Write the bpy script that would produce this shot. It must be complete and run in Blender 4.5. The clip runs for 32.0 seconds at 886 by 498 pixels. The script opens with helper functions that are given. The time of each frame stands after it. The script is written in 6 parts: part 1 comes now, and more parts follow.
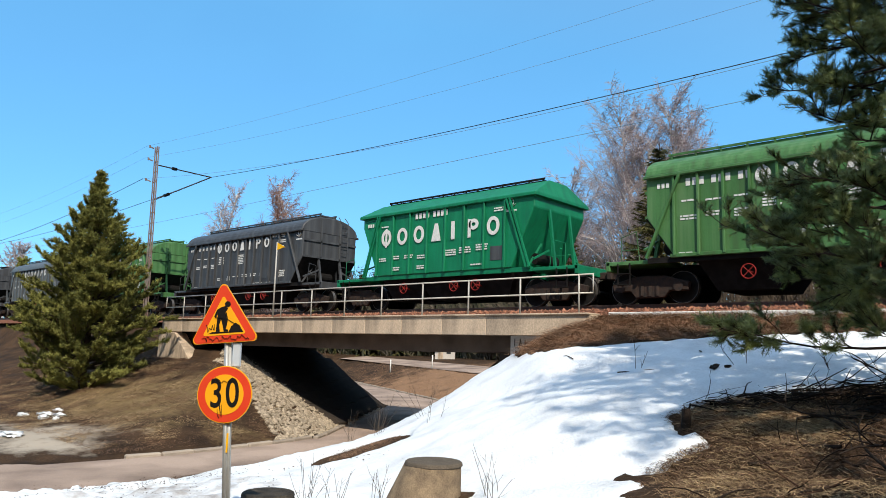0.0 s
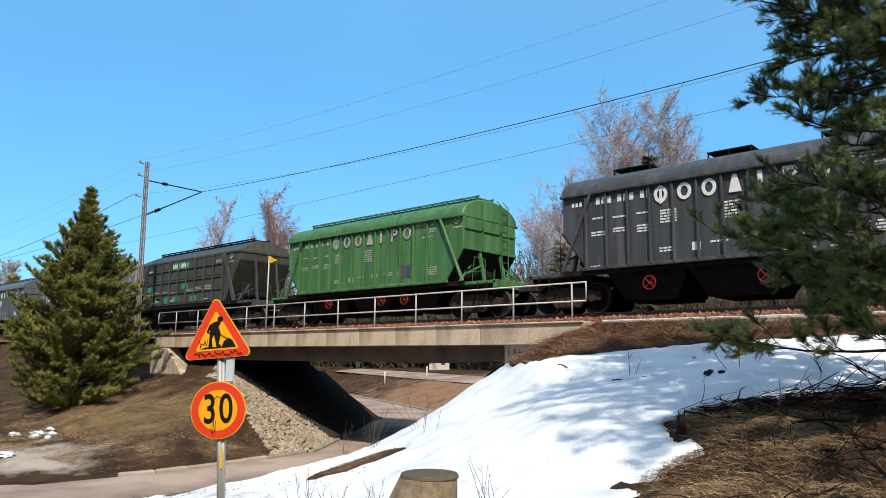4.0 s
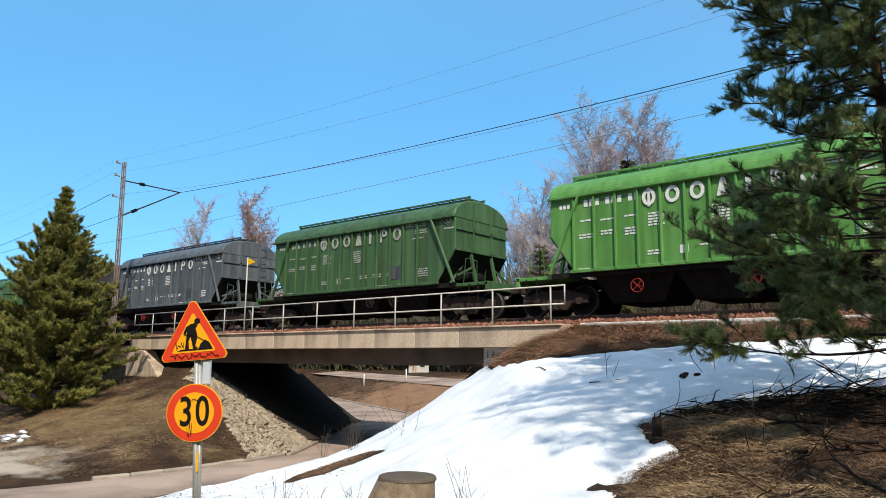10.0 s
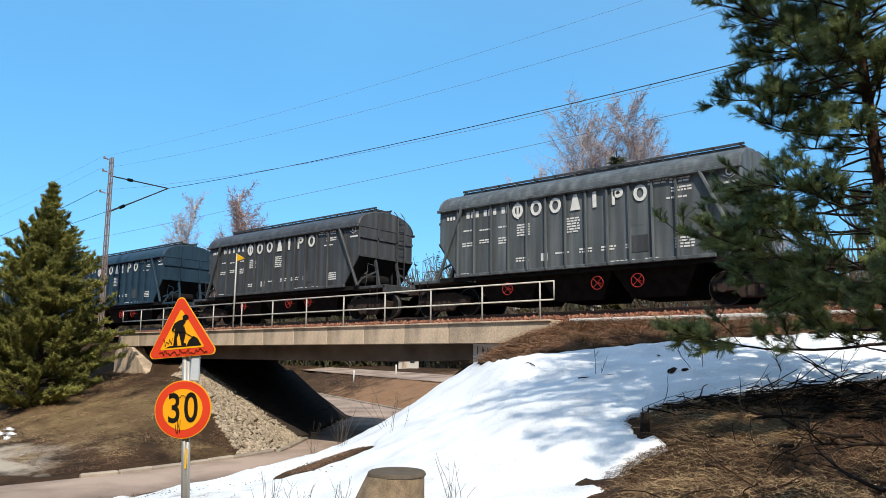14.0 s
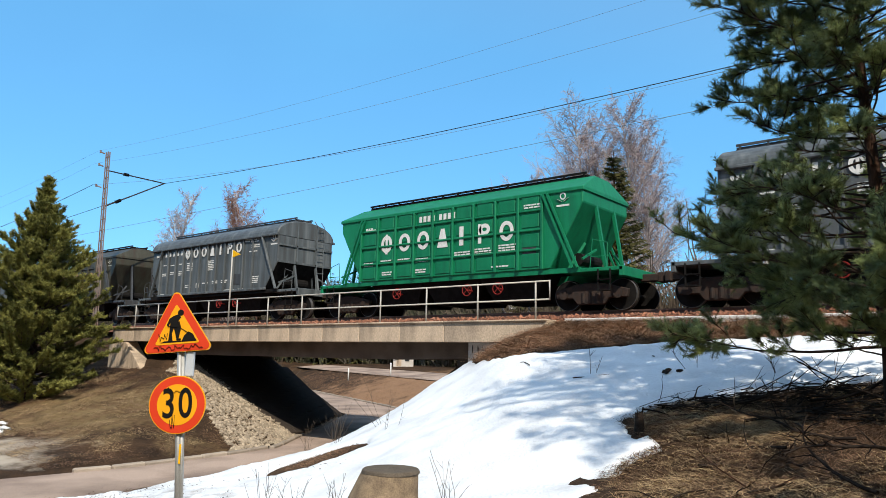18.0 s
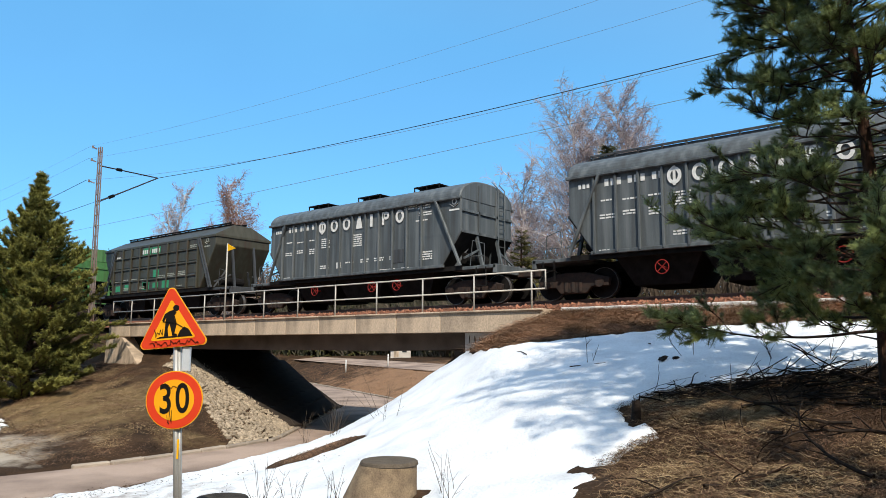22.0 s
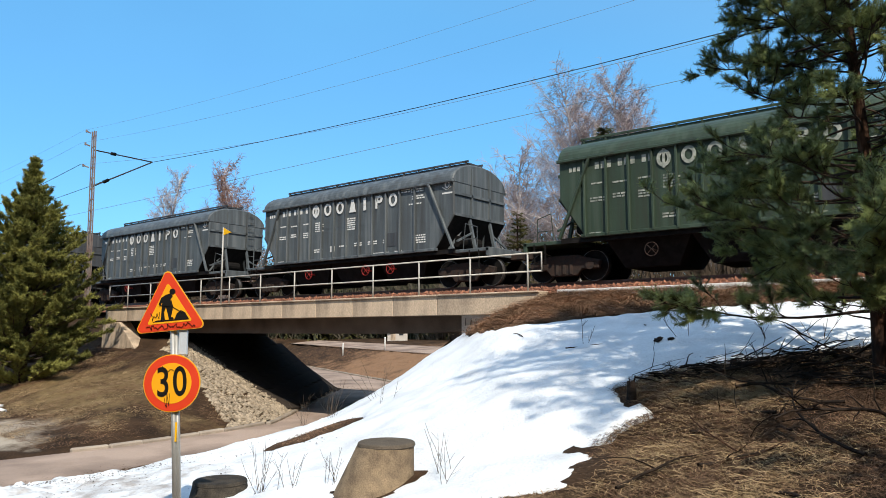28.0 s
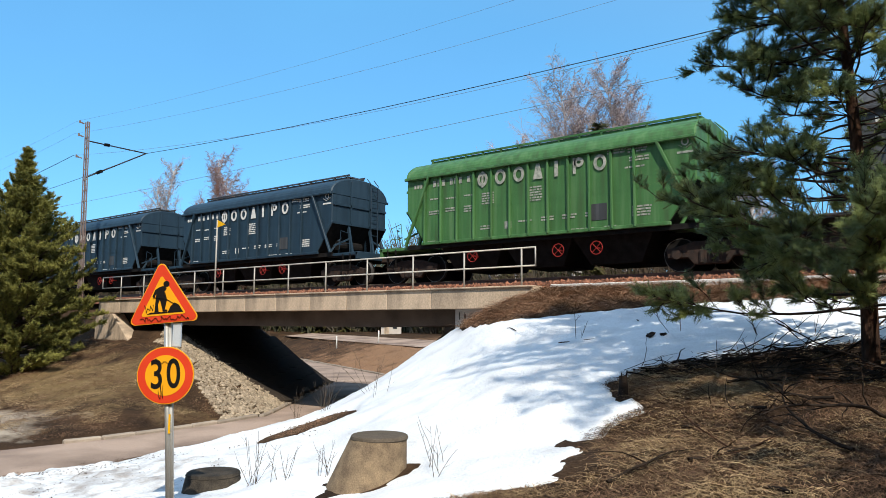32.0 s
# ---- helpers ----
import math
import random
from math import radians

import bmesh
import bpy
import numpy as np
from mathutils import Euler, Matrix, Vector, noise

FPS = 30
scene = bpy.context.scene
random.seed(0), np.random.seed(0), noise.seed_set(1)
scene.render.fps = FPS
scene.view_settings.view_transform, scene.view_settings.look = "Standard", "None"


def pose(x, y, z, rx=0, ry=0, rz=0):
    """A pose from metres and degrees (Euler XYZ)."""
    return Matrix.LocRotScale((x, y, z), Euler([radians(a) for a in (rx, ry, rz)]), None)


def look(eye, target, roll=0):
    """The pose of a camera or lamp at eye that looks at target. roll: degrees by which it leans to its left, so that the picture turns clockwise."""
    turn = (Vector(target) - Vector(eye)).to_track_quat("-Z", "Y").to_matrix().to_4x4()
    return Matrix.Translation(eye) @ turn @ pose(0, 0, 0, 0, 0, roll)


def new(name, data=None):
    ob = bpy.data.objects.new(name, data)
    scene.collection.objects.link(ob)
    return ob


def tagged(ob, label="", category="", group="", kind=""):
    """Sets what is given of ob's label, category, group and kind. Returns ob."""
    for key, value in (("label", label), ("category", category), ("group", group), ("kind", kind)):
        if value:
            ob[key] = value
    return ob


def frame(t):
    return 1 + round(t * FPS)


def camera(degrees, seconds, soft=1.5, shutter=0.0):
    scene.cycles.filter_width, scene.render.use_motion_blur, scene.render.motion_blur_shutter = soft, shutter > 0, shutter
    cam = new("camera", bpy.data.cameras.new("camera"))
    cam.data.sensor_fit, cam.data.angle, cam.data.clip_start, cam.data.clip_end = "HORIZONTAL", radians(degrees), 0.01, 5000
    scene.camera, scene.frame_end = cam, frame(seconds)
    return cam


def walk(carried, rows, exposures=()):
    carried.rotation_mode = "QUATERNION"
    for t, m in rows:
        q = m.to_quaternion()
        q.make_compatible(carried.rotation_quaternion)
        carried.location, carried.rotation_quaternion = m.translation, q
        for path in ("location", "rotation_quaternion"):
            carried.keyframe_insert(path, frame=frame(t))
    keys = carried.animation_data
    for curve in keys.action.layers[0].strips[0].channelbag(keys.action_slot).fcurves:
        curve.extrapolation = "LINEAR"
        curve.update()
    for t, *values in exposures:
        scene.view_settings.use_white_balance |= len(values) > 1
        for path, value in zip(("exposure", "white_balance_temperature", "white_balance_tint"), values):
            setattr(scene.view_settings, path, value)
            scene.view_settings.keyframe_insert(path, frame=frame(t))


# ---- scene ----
cam = camera(63.38, 32.0, soft=0.6)
# seconds, eye (x, y, z), yaw, pitch, roll of the hand-held camera
ROWS = [
    (0, -0.043, 0.000, 3.204, 42.69, 7.98, -1.75),
    (0.5, -0.048, 0.003, 3.209, 42.87, 7.87, -1.66),
    (1, -0.049, 0.008, 3.207, 42.75, 8.13, -1.45),
    (1.5, -0.035, 0.001, 3.207, 42.85, 8.38, -1.36),
    (2, -0.032, -0.000, 3.205, 42.66, 8.58, -1.29),
    (2.5, -0.035, -0.006, 3.209, 42.45, 8.58, -1.13),
    (3, -0.037, -0.002, 3.212, 42.73, 8.82, -0.90),
    (3.5, -0.037, -0.001, 3.211, 42.44, 8.80, -0.75),
    (5.5, -0.024, -0.016, 3.203, 41.38, 8.86, -0.85),
    (6, -0.021, -0.006, 3.208, 41.30, 8.54, -0.88),
    (6.5, -0.036, 0.010, 3.208, 41.34, 8.45, -0.86),
    (7, -0.022, -0.004, 3.207, 41.09, 8.80, -0.94),
    (7.5, -0.021, -0.001, 3.210, 41.25, 8.95, -1.11),
    (8, -0.023, -0.010, 3.214, 41.21, 9.20, -1.03),
    (8.5, -0.001, -0.024, 3.209, 40.62, 9.52, -0.83),
    (9, -0.010, -0.010, 3.210, 40.66, 9.04, -0.52),
    (9.5, -0.025, 0.003, 3.214, 40.67, 8.92, -0.57),
    (10, -0.008, -0.010, 3.207, 40.50, 9.05, -0.72),
    (10.5, -0.021, -0.007, 3.204, 40.41, 8.75, -0.85),
    (11, -0.012, -0.002, 3.210, 40.14, 8.62, -0.75),
    (11.5, 0.000, -0.013, 3.209, 40.13, 8.68, -0.78),
    (12, -0.016, -0.004, 3.204, 39.91, 8.43, -0.99),
    (12.5, -0.014, -0.006, 3.204, 40.15, 8.51, -1.10),
    (13, -0.021, -0.000, 3.204, 40.10, 8.51, -1.05),
    (13.5, -0.010, -0.007, 3.212, 39.96, 8.79, -0.75),
    (14, 0.002, -0.010, 3.207, 39.68, 8.74, -0.58),
    (14.5, 0.007, -0.013, 3.201, 39.59, 8.53, -0.74),
    (16.5, -0.011, -0.008, 3.200, 39.59, 8.37, -1.31),
    (17, -0.019, 0.002, 3.202, 39.76, 8.13, -1.23),
    (17.5, 0.001, -0.012, 3.208, 39.39, 8.48, -1.07),
    (18, -0.006, -0.012, 3.201, 39.36, 8.64, -1.21),
    (18.5, 0.000, -0.007, 3.205, 39.41, 8.63, -1.31),
    (19, -0.002, -0.015, 3.202, 39.41, 8.56, -1.31),
    (19.5, -0.000, -0.010, 3.208, 39.48, 8.28, -1.23),
    (20, -0.013, -0.009, 3.205, 39.63, 8.27, -1.29),
    (20.5, 0.004, -0.012, 3.202, 39.67, 7.74, -0.96),
    (21, -0.014, -0.003, 3.210, 39.79, 7.37, -0.74),
    (21.5, -0.018, 0.011, 3.209, 39.53, 7.48, -0.41),
    (22, -0.009, 0.002, 3.210, 39.00, 7.89, -0.31),
    (22.5, 0.011, -0.017, 3.203, 38.58, 8.10, -0.31),
    (23, 0.038, -0.035, 3.203, 38.27, 8.17, -0.29),
    (23.5, 0.024, -0.017, 3.204, 38.78, 7.83, -0.05),
    (24, 0.009, -0.007, 3.205, 39.11, 7.55, -0.11),
    (24.5, 0.008, -0.009, 3.209, 38.99, 7.62, -0.21),
    (25, 0.007, -0.011, 3.204, 38.98, 7.55, -0.29),
    (25.5, 0.008, -0.011, 3.207, 38.92, 7.28, -0.18),
    (27.5, -0.001, -0.002, 3.202, 38.82, 6.59, -0.01),
    (28, 0.000, -0.000, 3.200, 38.70, 6.55, -0.00),
    (28.5, 0.004, -0.000, 3.204, 38.72, 6.88, 0.13),
    (29, 0.014, -0.013, 3.202, 38.56, 6.99, 0.25),
    (29.5, 0.007, -0.005, 3.200, 38.46, 6.52, 0.27),
    (30, 0.010, -0.014, 3.200, 38.41, 6.33, -0.01),
    (30.5, 0.001, -0.001, 3.204, 38.44, 6.29, -0.14),
    (31, 0.005, -0.010, 3.204, 38.31, 6.33, -0.27),
    (31.5, 0.016, -0.013, 3.201, 38.09, 6.21, -0.44),
    (32, 0.018, -0.019, 3.205, 38.24, 6.05, -0.37),
]
walk(cam, [(t, pose(x, y, z, 0, 0, yaw) @ pose(0, 0, 0, 90 + pitch) @ pose(0, 0, 0, 0, 0, -roll)) for t, x, y, z, yaw, pitch, roll in ROWS])

# ---- sky and sun ----
SUN = Vector((0.79, -0.61, 0.97)).normalized()
world = bpy.data.worlds.new("sky")
scene.world = world
world.use_nodes = True
wn, wl = world.node_tree.nodes, world.node_tree.links
sky = wn.new("ShaderNodeTexSky")
sky.sky_type, sky.sun_disc = "NISHITA", False
sky.sun_elevation, sky.sun_rotation = math.asin(SUN.z), math.atan2(SUN.x, SUN.y)
sky.air_density, sky.dust_density, sky.ozone_density = 1.0, 0.9, 3.0
wn["Background"].inputs["Strength"].default_value = 0.142
tint = wn.new("ShaderNodeMix")
tint.data_type, tint.blend_type = "RGBA", "MULTIPLY"
tint.inputs[0].default_value, tint.inputs[7].default_value = 1.0, (0.72, 1.24, 1.47, 1)
wl.new(sky.outputs[0], tint.inputs[6])
# faint high cloud
air, drawn, veil, thin, cloud = (wn.new("ShaderNode" + k) for k in ("TexCoord", "Mapping", "TexNoise", "MapRange", "Mix"))
drawn.inputs["Scale"].default_value, drawn.inputs["Rotation"].default_value = (1.0, 3.4, 5.0), (0.3, 0.5, 0.6)
veil.inputs["Scale"].default_value, veil.inputs["Detail"].default_value = 1.1, 5
thin.inputs["From Min"].default_value, thin.inputs["From Max"].default_value, thin.inputs["To Min"].default_value, thin.inputs["To Max"].default_value = 0.45, 0.8, 0.34, 0.50
cloud.data_type = "RGBA"
cloud.inputs[7].default_value = (1.3, 4.15, 7.4, 1)
wl.new(air.outputs["Generated"], drawn.inputs["Vector"])
wl.new(drawn.outputs[0], veil.inputs["Vector"])
wl.new(veil.outputs["Fac"], thin.inputs["Value"])
# thin haze that thickens and whitens towards the sun
toward, veiled, both, white, glow = (wn.new("ShaderNode" + k) for k in ("VectorMath", "MapRange", "Math", "MapRange", "Mix"))
toward.operation, both.operation, glow.data_type = "DOT_PRODUCT", "ADD", "RGBA"
toward.inputs[1].default_value = SUN
veiled.inputs["From Min"].default_value, veiled.inputs["From Max"].default_value, veiled.inputs["To Max"].default_value = -0.8, -0.3, 0.2
white.inputs["From Min"].default_value, white.inputs["From Max"].default_value, white.inputs["To Max"].default_value = -0.35, 0.6, 0.75
glow.inputs[7].default_value = (3.6, 4.3, 5.5, 1)
wl.new(air.outputs["Generated"], toward.inputs[0])
for node in (veiled, white):
    wl.new(toward.outputs["Value"], node.inputs["Value"])
wl.new(thin.outputs[0], both.inputs[0])
wl.new(veiled.outputs[0], both.inputs[1])
wl.new(both.outputs[0], cloud.inputs[0])
wl.new(tint.outputs[2], cloud.inputs[6])
wl.new(white.outputs[0], glow.inputs[0])
wl.new(cloud.outputs[2], glow.inputs[6])
wl.new(glow.outputs[2], wn["Background"].inputs["Color"])
sun = new("sun", bpy.data.lights.new("sun", "SUN"))
sun.data.energy, sun.data.angle, sun.data.color = 5.0, radians(0.5), (1.0, 0.925, 0.79)
sun.matrix_world = look(SUN * 60, (0, 0, 0))
scene.view_settings.exposure = 0.0


# ---- materials ----
def mat(name, color, rough=0.8, metal=0.0, vary=0.25, scale=6.0, grain=60.0, bump=0.15, other=None, spread=0.5, stretch=(1, 1, 1), each=0.0, spec=0.1):
    """A surface in one colour or two, with variation at two scales, fine relief and, with each, a shift from piece to piece."""
    m = bpy.data.materials.new(name)
    m.use_nodes = True
    n, l = m.node_tree.nodes, m.node_tree.links
    b = n["Principled BSDF"]
    b.inputs["Metallic"].default_value = metal
    b.inputs["Specular IOR Level"].default_value = spec
    tc, mp = n.new("ShaderNodeTexCoord"), n.new("ShaderNodeMapping")
    mp.inputs["Scale"].default_value = stretch
    l.new(tc.outputs["Object"], mp.inputs["Vector"])
    big, small = n.new("ShaderNodeTexNoise"), n.new("ShaderNodeTexNoise")
    big.inputs["Scale"].default_value, big.inputs["Detail"].default_value = scale, 6
    small.inputs["Scale"].default_value, small.inputs["Detail"].default_value = grain, 4
    for t in (big, small):
        l.new(mp.outputs[0], t.inputs["Vector"])
    ramp = n.new("ShaderNodeValToRGB")
    e = ramp.color_ramp.elements
    e[0].position, e[1].position = max(0.0, spread - 0.16), min(1.0, spread + 0.16)
    dark = other or tuple(c * (1 - vary) for c in color)
    e[0].color, e[1].color = (*dark, 1), (*color, 1)
    l.new(big.outputs["Fac"], ramp.inputs["Fac"])
    hsv = n.new("ShaderNodeHueSaturation")
    l.new(ramp.outputs[0], hsv.inputs["Color"])
    mr = n.new("ShaderNodeMapRange")
    mr.inputs["From Min"].default_value, mr.inputs["From Max"].default_value = 0.3, 0.7
    mr.inputs["To Min"].default_value, mr.inputs["To Max"].default_value = 1 - vary * 0.7, 1 + vary * 0.7
    l.new(small.outputs["Fac"], mr.inputs["Value"])
    value = mr.outputs[0]
    if each:
        info, ar = n.new("ShaderNodeObjectInfo"), n.new("ShaderNodeMapRange")
        ar.inputs["To Min"].default_value, ar.inputs["To Max"].default_value = 1 - each, 1 + each
        l.new(info.outputs["Random"], ar.inputs["Value"])
        mul = n.new("ShaderNodeMath")
        mul.operation = "MULTIPLY"
        l.new(value, mul.inputs[0])
        l.new(ar.outputs[0], mul.inputs[1])
        value = mul.outputs[0]
    l.new(value, hsv.inputs["Value"])
    l.new(hsv.outputs[0], b.inputs["Base Color"])
    rr = n.new("ShaderNodeMapRange")
    rr.inputs["To Min"].default_value, rr.inputs["To Max"].default_value = max(0.05, rough - 0.12), min(1, rough + 0.12)
    l.new(big.outputs["Fac"], rr.inputs["Value"])
    l.new(rr.outputs[0], b.inputs["Roughness"])
    if bump:
        bp = n.new("ShaderNodeBump")
        bp.inputs["Strength"].default_value, bp.inputs["Distance"].default_value = bump, 0.03
        l.new(small.outputs["Fac"], bp.inputs["Height"])
        l.new(bp.outputs[0], b.inputs["Normal"])
    return m


def car_paint(name, color, dirt, amount=0.45, wash=(0.30, 0.30, 0.29), chalk=0.35):
    """Wagon paint: dusty streaks run down the sides, rust and soot gather low down in uneven patches."""
    m = mat(name, color, 0.5, 0.0, 0.18, 0.9, 40.0, 0.05, each=0.04, spec=0.3)
    n, l = m.node_tree.nodes, m.node_tree.links
    b = n["Principled BSDF"]
    base = b.inputs["Base Color"].links[0].from_socket
    tc = n["Texture Coordinate"]
    streak_map, streak = n.new("ShaderNodeMapping"), n.new("ShaderNodeTexNoise")
    streak_map.inputs["Scale"].default_value = (2.6, 2.6, 0.16)
    streak.inputs["Scale"].default_value, streak.inputs["Detail"].default_value = 1.6, 7
    info = n.new("ShaderNodeObjectInfo")
    off = n.new("ShaderNodeVectorMath")
    off.operation = "SCALE"
    off.inputs[0].default_value = (31, 17, 9)
    l.new(info.outputs["Random"], off.inputs["Scale"])
    l.new(off.outputs[0], streak_map.inputs["Location"])
    l.new(tc.outputs["Object"], streak_map.inputs["Vector"])
    l.new(streak_map.outputs[0], streak.inputs["Vector"])
    for tint, low, high, fac in ((wash, 0.5, 0.68, chalk * 1.3), (dirt, 0.5, 0.3, min(0.85, amount * 1.5))):
        mix, mr = n.new("ShaderNodeMix"), n.new("ShaderNodeMapRange")
        mix.data_type = "RGBA"
        mr.inputs["From Min"].default_value, mr.inputs["From Max"].default_value = low, high
        mr.inputs["To Max"].default_value = fac
        l.new(streak.outputs["Fac"], mr.inputs["Value"])
        l.new(mr.outputs[0], mix.inputs[0])
        l.new(base, mix.inputs[6])
        mix.inputs[7].default_value = (*tint, 1)
        base = mix.outputs[2]
    l.new(base, b.inputs["Base Color"])
    return m


def let_through(m, share=0.35):
    """Thin needles let some of the light through."""
    n, l = m.node_tree.nodes, m.node_tree.links
    b, out = n["Principled BSDF"], n["Material Output"]
    thin, mix = n.new("ShaderNodeBsdfTranslucent"), n.new("ShaderNodeMixShader")
    l.new(b.inputs["Base Color"].links[0].from_socket, thin.inputs["Color"])
    mix.inputs[0].default_value = share
    l.new(b.outputs[0], mix.inputs[1])
    l.new(thin.outputs[0], mix.inputs[2])
    l.new(mix.outputs[0], out.inputs["Surface"])
    return m


M_SOIL = mat("dry_soil_and_old_grass", (0.078, 0.045, 0.025), 0.95, 0, 0.45, 0.9, 22, 0.9, other=(0.03, 0.019, 0.012), spread=0.5)


def worn_patches(m):
    """Trodden pale gravel and tufts of tan dead grass show through the soil in ragged patches."""
    n, l = m.node_tree.nodes, m.node_tree.links
    b = n["Principled BSDF"]
    base = b.inputs["Base Color"].links[0].from_socket
    tc = n["Texture Coordinate"]
    ragged = n.new("ShaderNodeTexNoise")
    ragged.inputs["Scale"].default_value, ragged.inputs["Detail"].default_value = 0.55, 9
    ragged.inputs["Roughness"].default_value = 0.72
    l.new(tc.outputs["Object"], ragged.inputs["Vector"])
    for centre, size, tint, gain in (((-24.6, 8.4, 0), (0.26, 0.42, 0), (0.40, 0.34, 0.27), 1.0), ((-27.5, 12.6, 0), (0.15, 0.32, 0), (0.30, 0.21, 0.10), 0.6), ((-36, 40.5, 0), (0.07, 0.07, 0), (0.30, 0.175, 0.10), 0.9)):
        off, far, mix = n.new("ShaderNodeMapping"), n.new("ShaderNodeVectorMath"), n.new("ShaderNodeMix")
        off.vector_type = "POINT"
        off.inputs["Scale"].default_value = (size[0], size[1], 0)
        off.inputs["Location"].default_value = (-centre[0] * size[0], -centre[1] * size[1], 0)
        far.operation = "LENGTH"
        l.new(tc.outputs["Object"], off.inputs["Vector"])
        l.new(off.outputs[0], far.inputs[0])
        add, mr = n.new("ShaderNodeMath"), n.new("ShaderNodeMapRange")
        add.operation = "MULTIPLY_ADD"
        add.inputs[1].default_value = 3.2
        l.new(ragged.outputs["Fac"], add.inputs[0])
        neg = n.new("ShaderNodeMath")
        neg.operation = "MULTIPLY"
        neg.inputs[1].default_value = -1.0
        l.new(far.outputs["Value"], neg.inputs[0])
        l.new(neg.outputs[0], add.inputs[2])
        mr.inputs["From Min"].default_value, mr.inputs["From Max"].default_value, mr.inputs["To Max"].default_value = 0.6, 1.25, gain
        l.new(add.outputs[0], mr.inputs["Value"])
        mix.data_type = "RGBA"
        l.new(mr.outputs[0], mix.inputs[0])
        l.new(base, mix.inputs[6])
        mix.inputs[7].default_value = (*tint, 1)
        base = mix.outputs[2]
    l.new(base, b.inputs["Base Color"])


worn_patches(M_SOIL)
M_PATH = mat("sandy_asphalt", (0.42, 0.315, 0.25), 0.92, 0, 0.25, 0.45, 60, 0.25, other=(0.19, 0.14, 0.112), spread=0.47)
M_CONCRETE = mat("weathered_concrete", (0.54, 0.415, 0.30), 0.9, 0, 0.3, 1.3, 35, 0.25, other=(0.24, 0.19, 0.145), stretch=(2.6, 1, 0.5), spread=0.43)
# Concrete whose colour is darkened to stand for the shade under the bridge; sleepers share it.
M_CONCRETE_SHADE = mat("shade_dark_concrete", (0.055, 0.042, 0.033), 0.9, 0, 0.25, 0.8, 30, 0.2, other=(0.028, 0.022, 0.018))
M_CONCRETE_BLOCK = mat("mossy_concrete", (0.28, 0.205, 0.13), 0.95, 0, 0.35, 5, 60, 0.5, other=(0.15, 0.11, 0.075))
M_KERB = mat("kerb_concrete", (0.36, 0.30, 0.24), 0.9, 0, 0.2, 3, 50, 0.3, each=0.15)
M_STEEL = mat("galvanised_steel", (0.50, 0.49, 0.46), 0.45, 0.6, 0.12, 4, 70, 0.05, spec=0.45)
M_RAILING = mat("pale_grey_railing_paint", (0.50, 0.47, 0.42), 0.6, 0.2, 0.2, 3, 60, 0.05, spec=0.45)
M_MAST = mat("rusty_mast_steel", (0.17, 0.105, 0.085), 0.8, 0.1, 0.3, 3, 50, 0.2, other=(0.24, 0.21, 0.19), spread=0.5)
M_RUST = mat("rusty_iron", (0.065, 0.042, 0.033), 0.8, 0.2, 0.4, 6, 60, 0.3, other=(0.035, 0.03, 0.028))
M_BLACK = mat("sooty_black_iron", (0.018, 0.016, 0.015), 0.75, 0.1, 0.4, 4, 50, 0.2, other=(0.008, 0.0075, 0.007))
M_TREAD = mat("worn_wheel_steel", (0.20, 0.18, 0.165), 0.4, 0.7, 0.15, 5, 60, 0.05, spec=0.45)
M_RAIL = mat("rail_steel", (0.16, 0.10, 0.08), 0.6, 0.6, 0.3, 4, 60, 0.1, spec=0.45)
M_BALLAST = mat("red_brown_ballast", (0.25, 0.10, 0.06), 0.95, 0, 0.45, 9, 45, 1.0, other=(0.11, 0.055, 0.038))
M_WIRE = mat("dark_wire", (0.05, 0.045, 0.04), 0.6, 0.5, 0.1, 3, 30, 0)
M_WIRE_PALE = mat("oxidised_wire", (0.22, 0.28, 0.33), 0.7, 0.1, 0.1, 3, 30, 0)
M_WHITE = mat("white_stencil_paint", (0.72, 0.71, 0.68), 0.7, 0, 0.15, 8, 60, 0.05)
M_WORN = mat("faded_stencil_paint", (0.42, 0.42, 0.36), 0.8, 0, 0.4, 7, 50, 0.05, other=(0.20, 0.22, 0.19))
M_ORANGE = mat("faded_orange_stencil", (0.42, 0.23, 0.12), 0.8, 0, 0.3, 7, 50, 0.05, other=(0.2, 0.14, 0.09))
M_RED = mat("red_enamel", (0.33, 0.035, 0.03), 0.5, 0, 0.2, 8, 60, 0.05)
M_SIGN_RED = mat("reflective_red_film", (0.66, 0.045, 0.010), 0.5, 0, 0.05, 6, 200, 0.02, spec=0.45)
M_SIGN_YELLOW = mat("reflective_yellow_film", (0.85, 0.37, 0.004), 0.5, 0, 0.05, 6, 200, 0.02, spec=0.45)
M_SIGN_BLACK = mat("black_film", (0.012, 0.011, 0.010), 0.5, 0, 0.1, 6, 60, 0.02)
M_FLAG = mat("yellow_marker_plate", (0.88, 0.46, 0.01), 0.5, 0, 0.1, 6, 60, 0.02)
M_BARK = mat("pine_bark", (0.10, 0.05, 0.03), 0.95, 0, 0.4, 9, 40, 0.9, other=(0.03, 0.02, 0.016), stretch=(1, 1, 0.3))
# Near-black dead wood; the shade on the brush heaps is put into this colour.
M_DEAD = mat("dark_dead_wood", (0.04, 0.028, 0.021), 0.9, 0, 0.4, 9, 40, 0.6, other=(0.016, 0.012, 0.010))
M_TWIG = mat("grey_twig", (0.10, 0.075, 0.055), 0.9, 0, 0.3, 8, 40, 0.2)
M_BIRCH = mat("birch_bark", (0.66, 0.61, 0.58), 0.8, 0, 0.3, 3, 30, 0.2, other=(0.34, 0.28, 0.26), spread=0.4)
M_BIRCH_TWIG = mat("birch_twigs", (0.46, 0.375, 0.37), 0.9, 0, 0.25, 3, 30, 0)
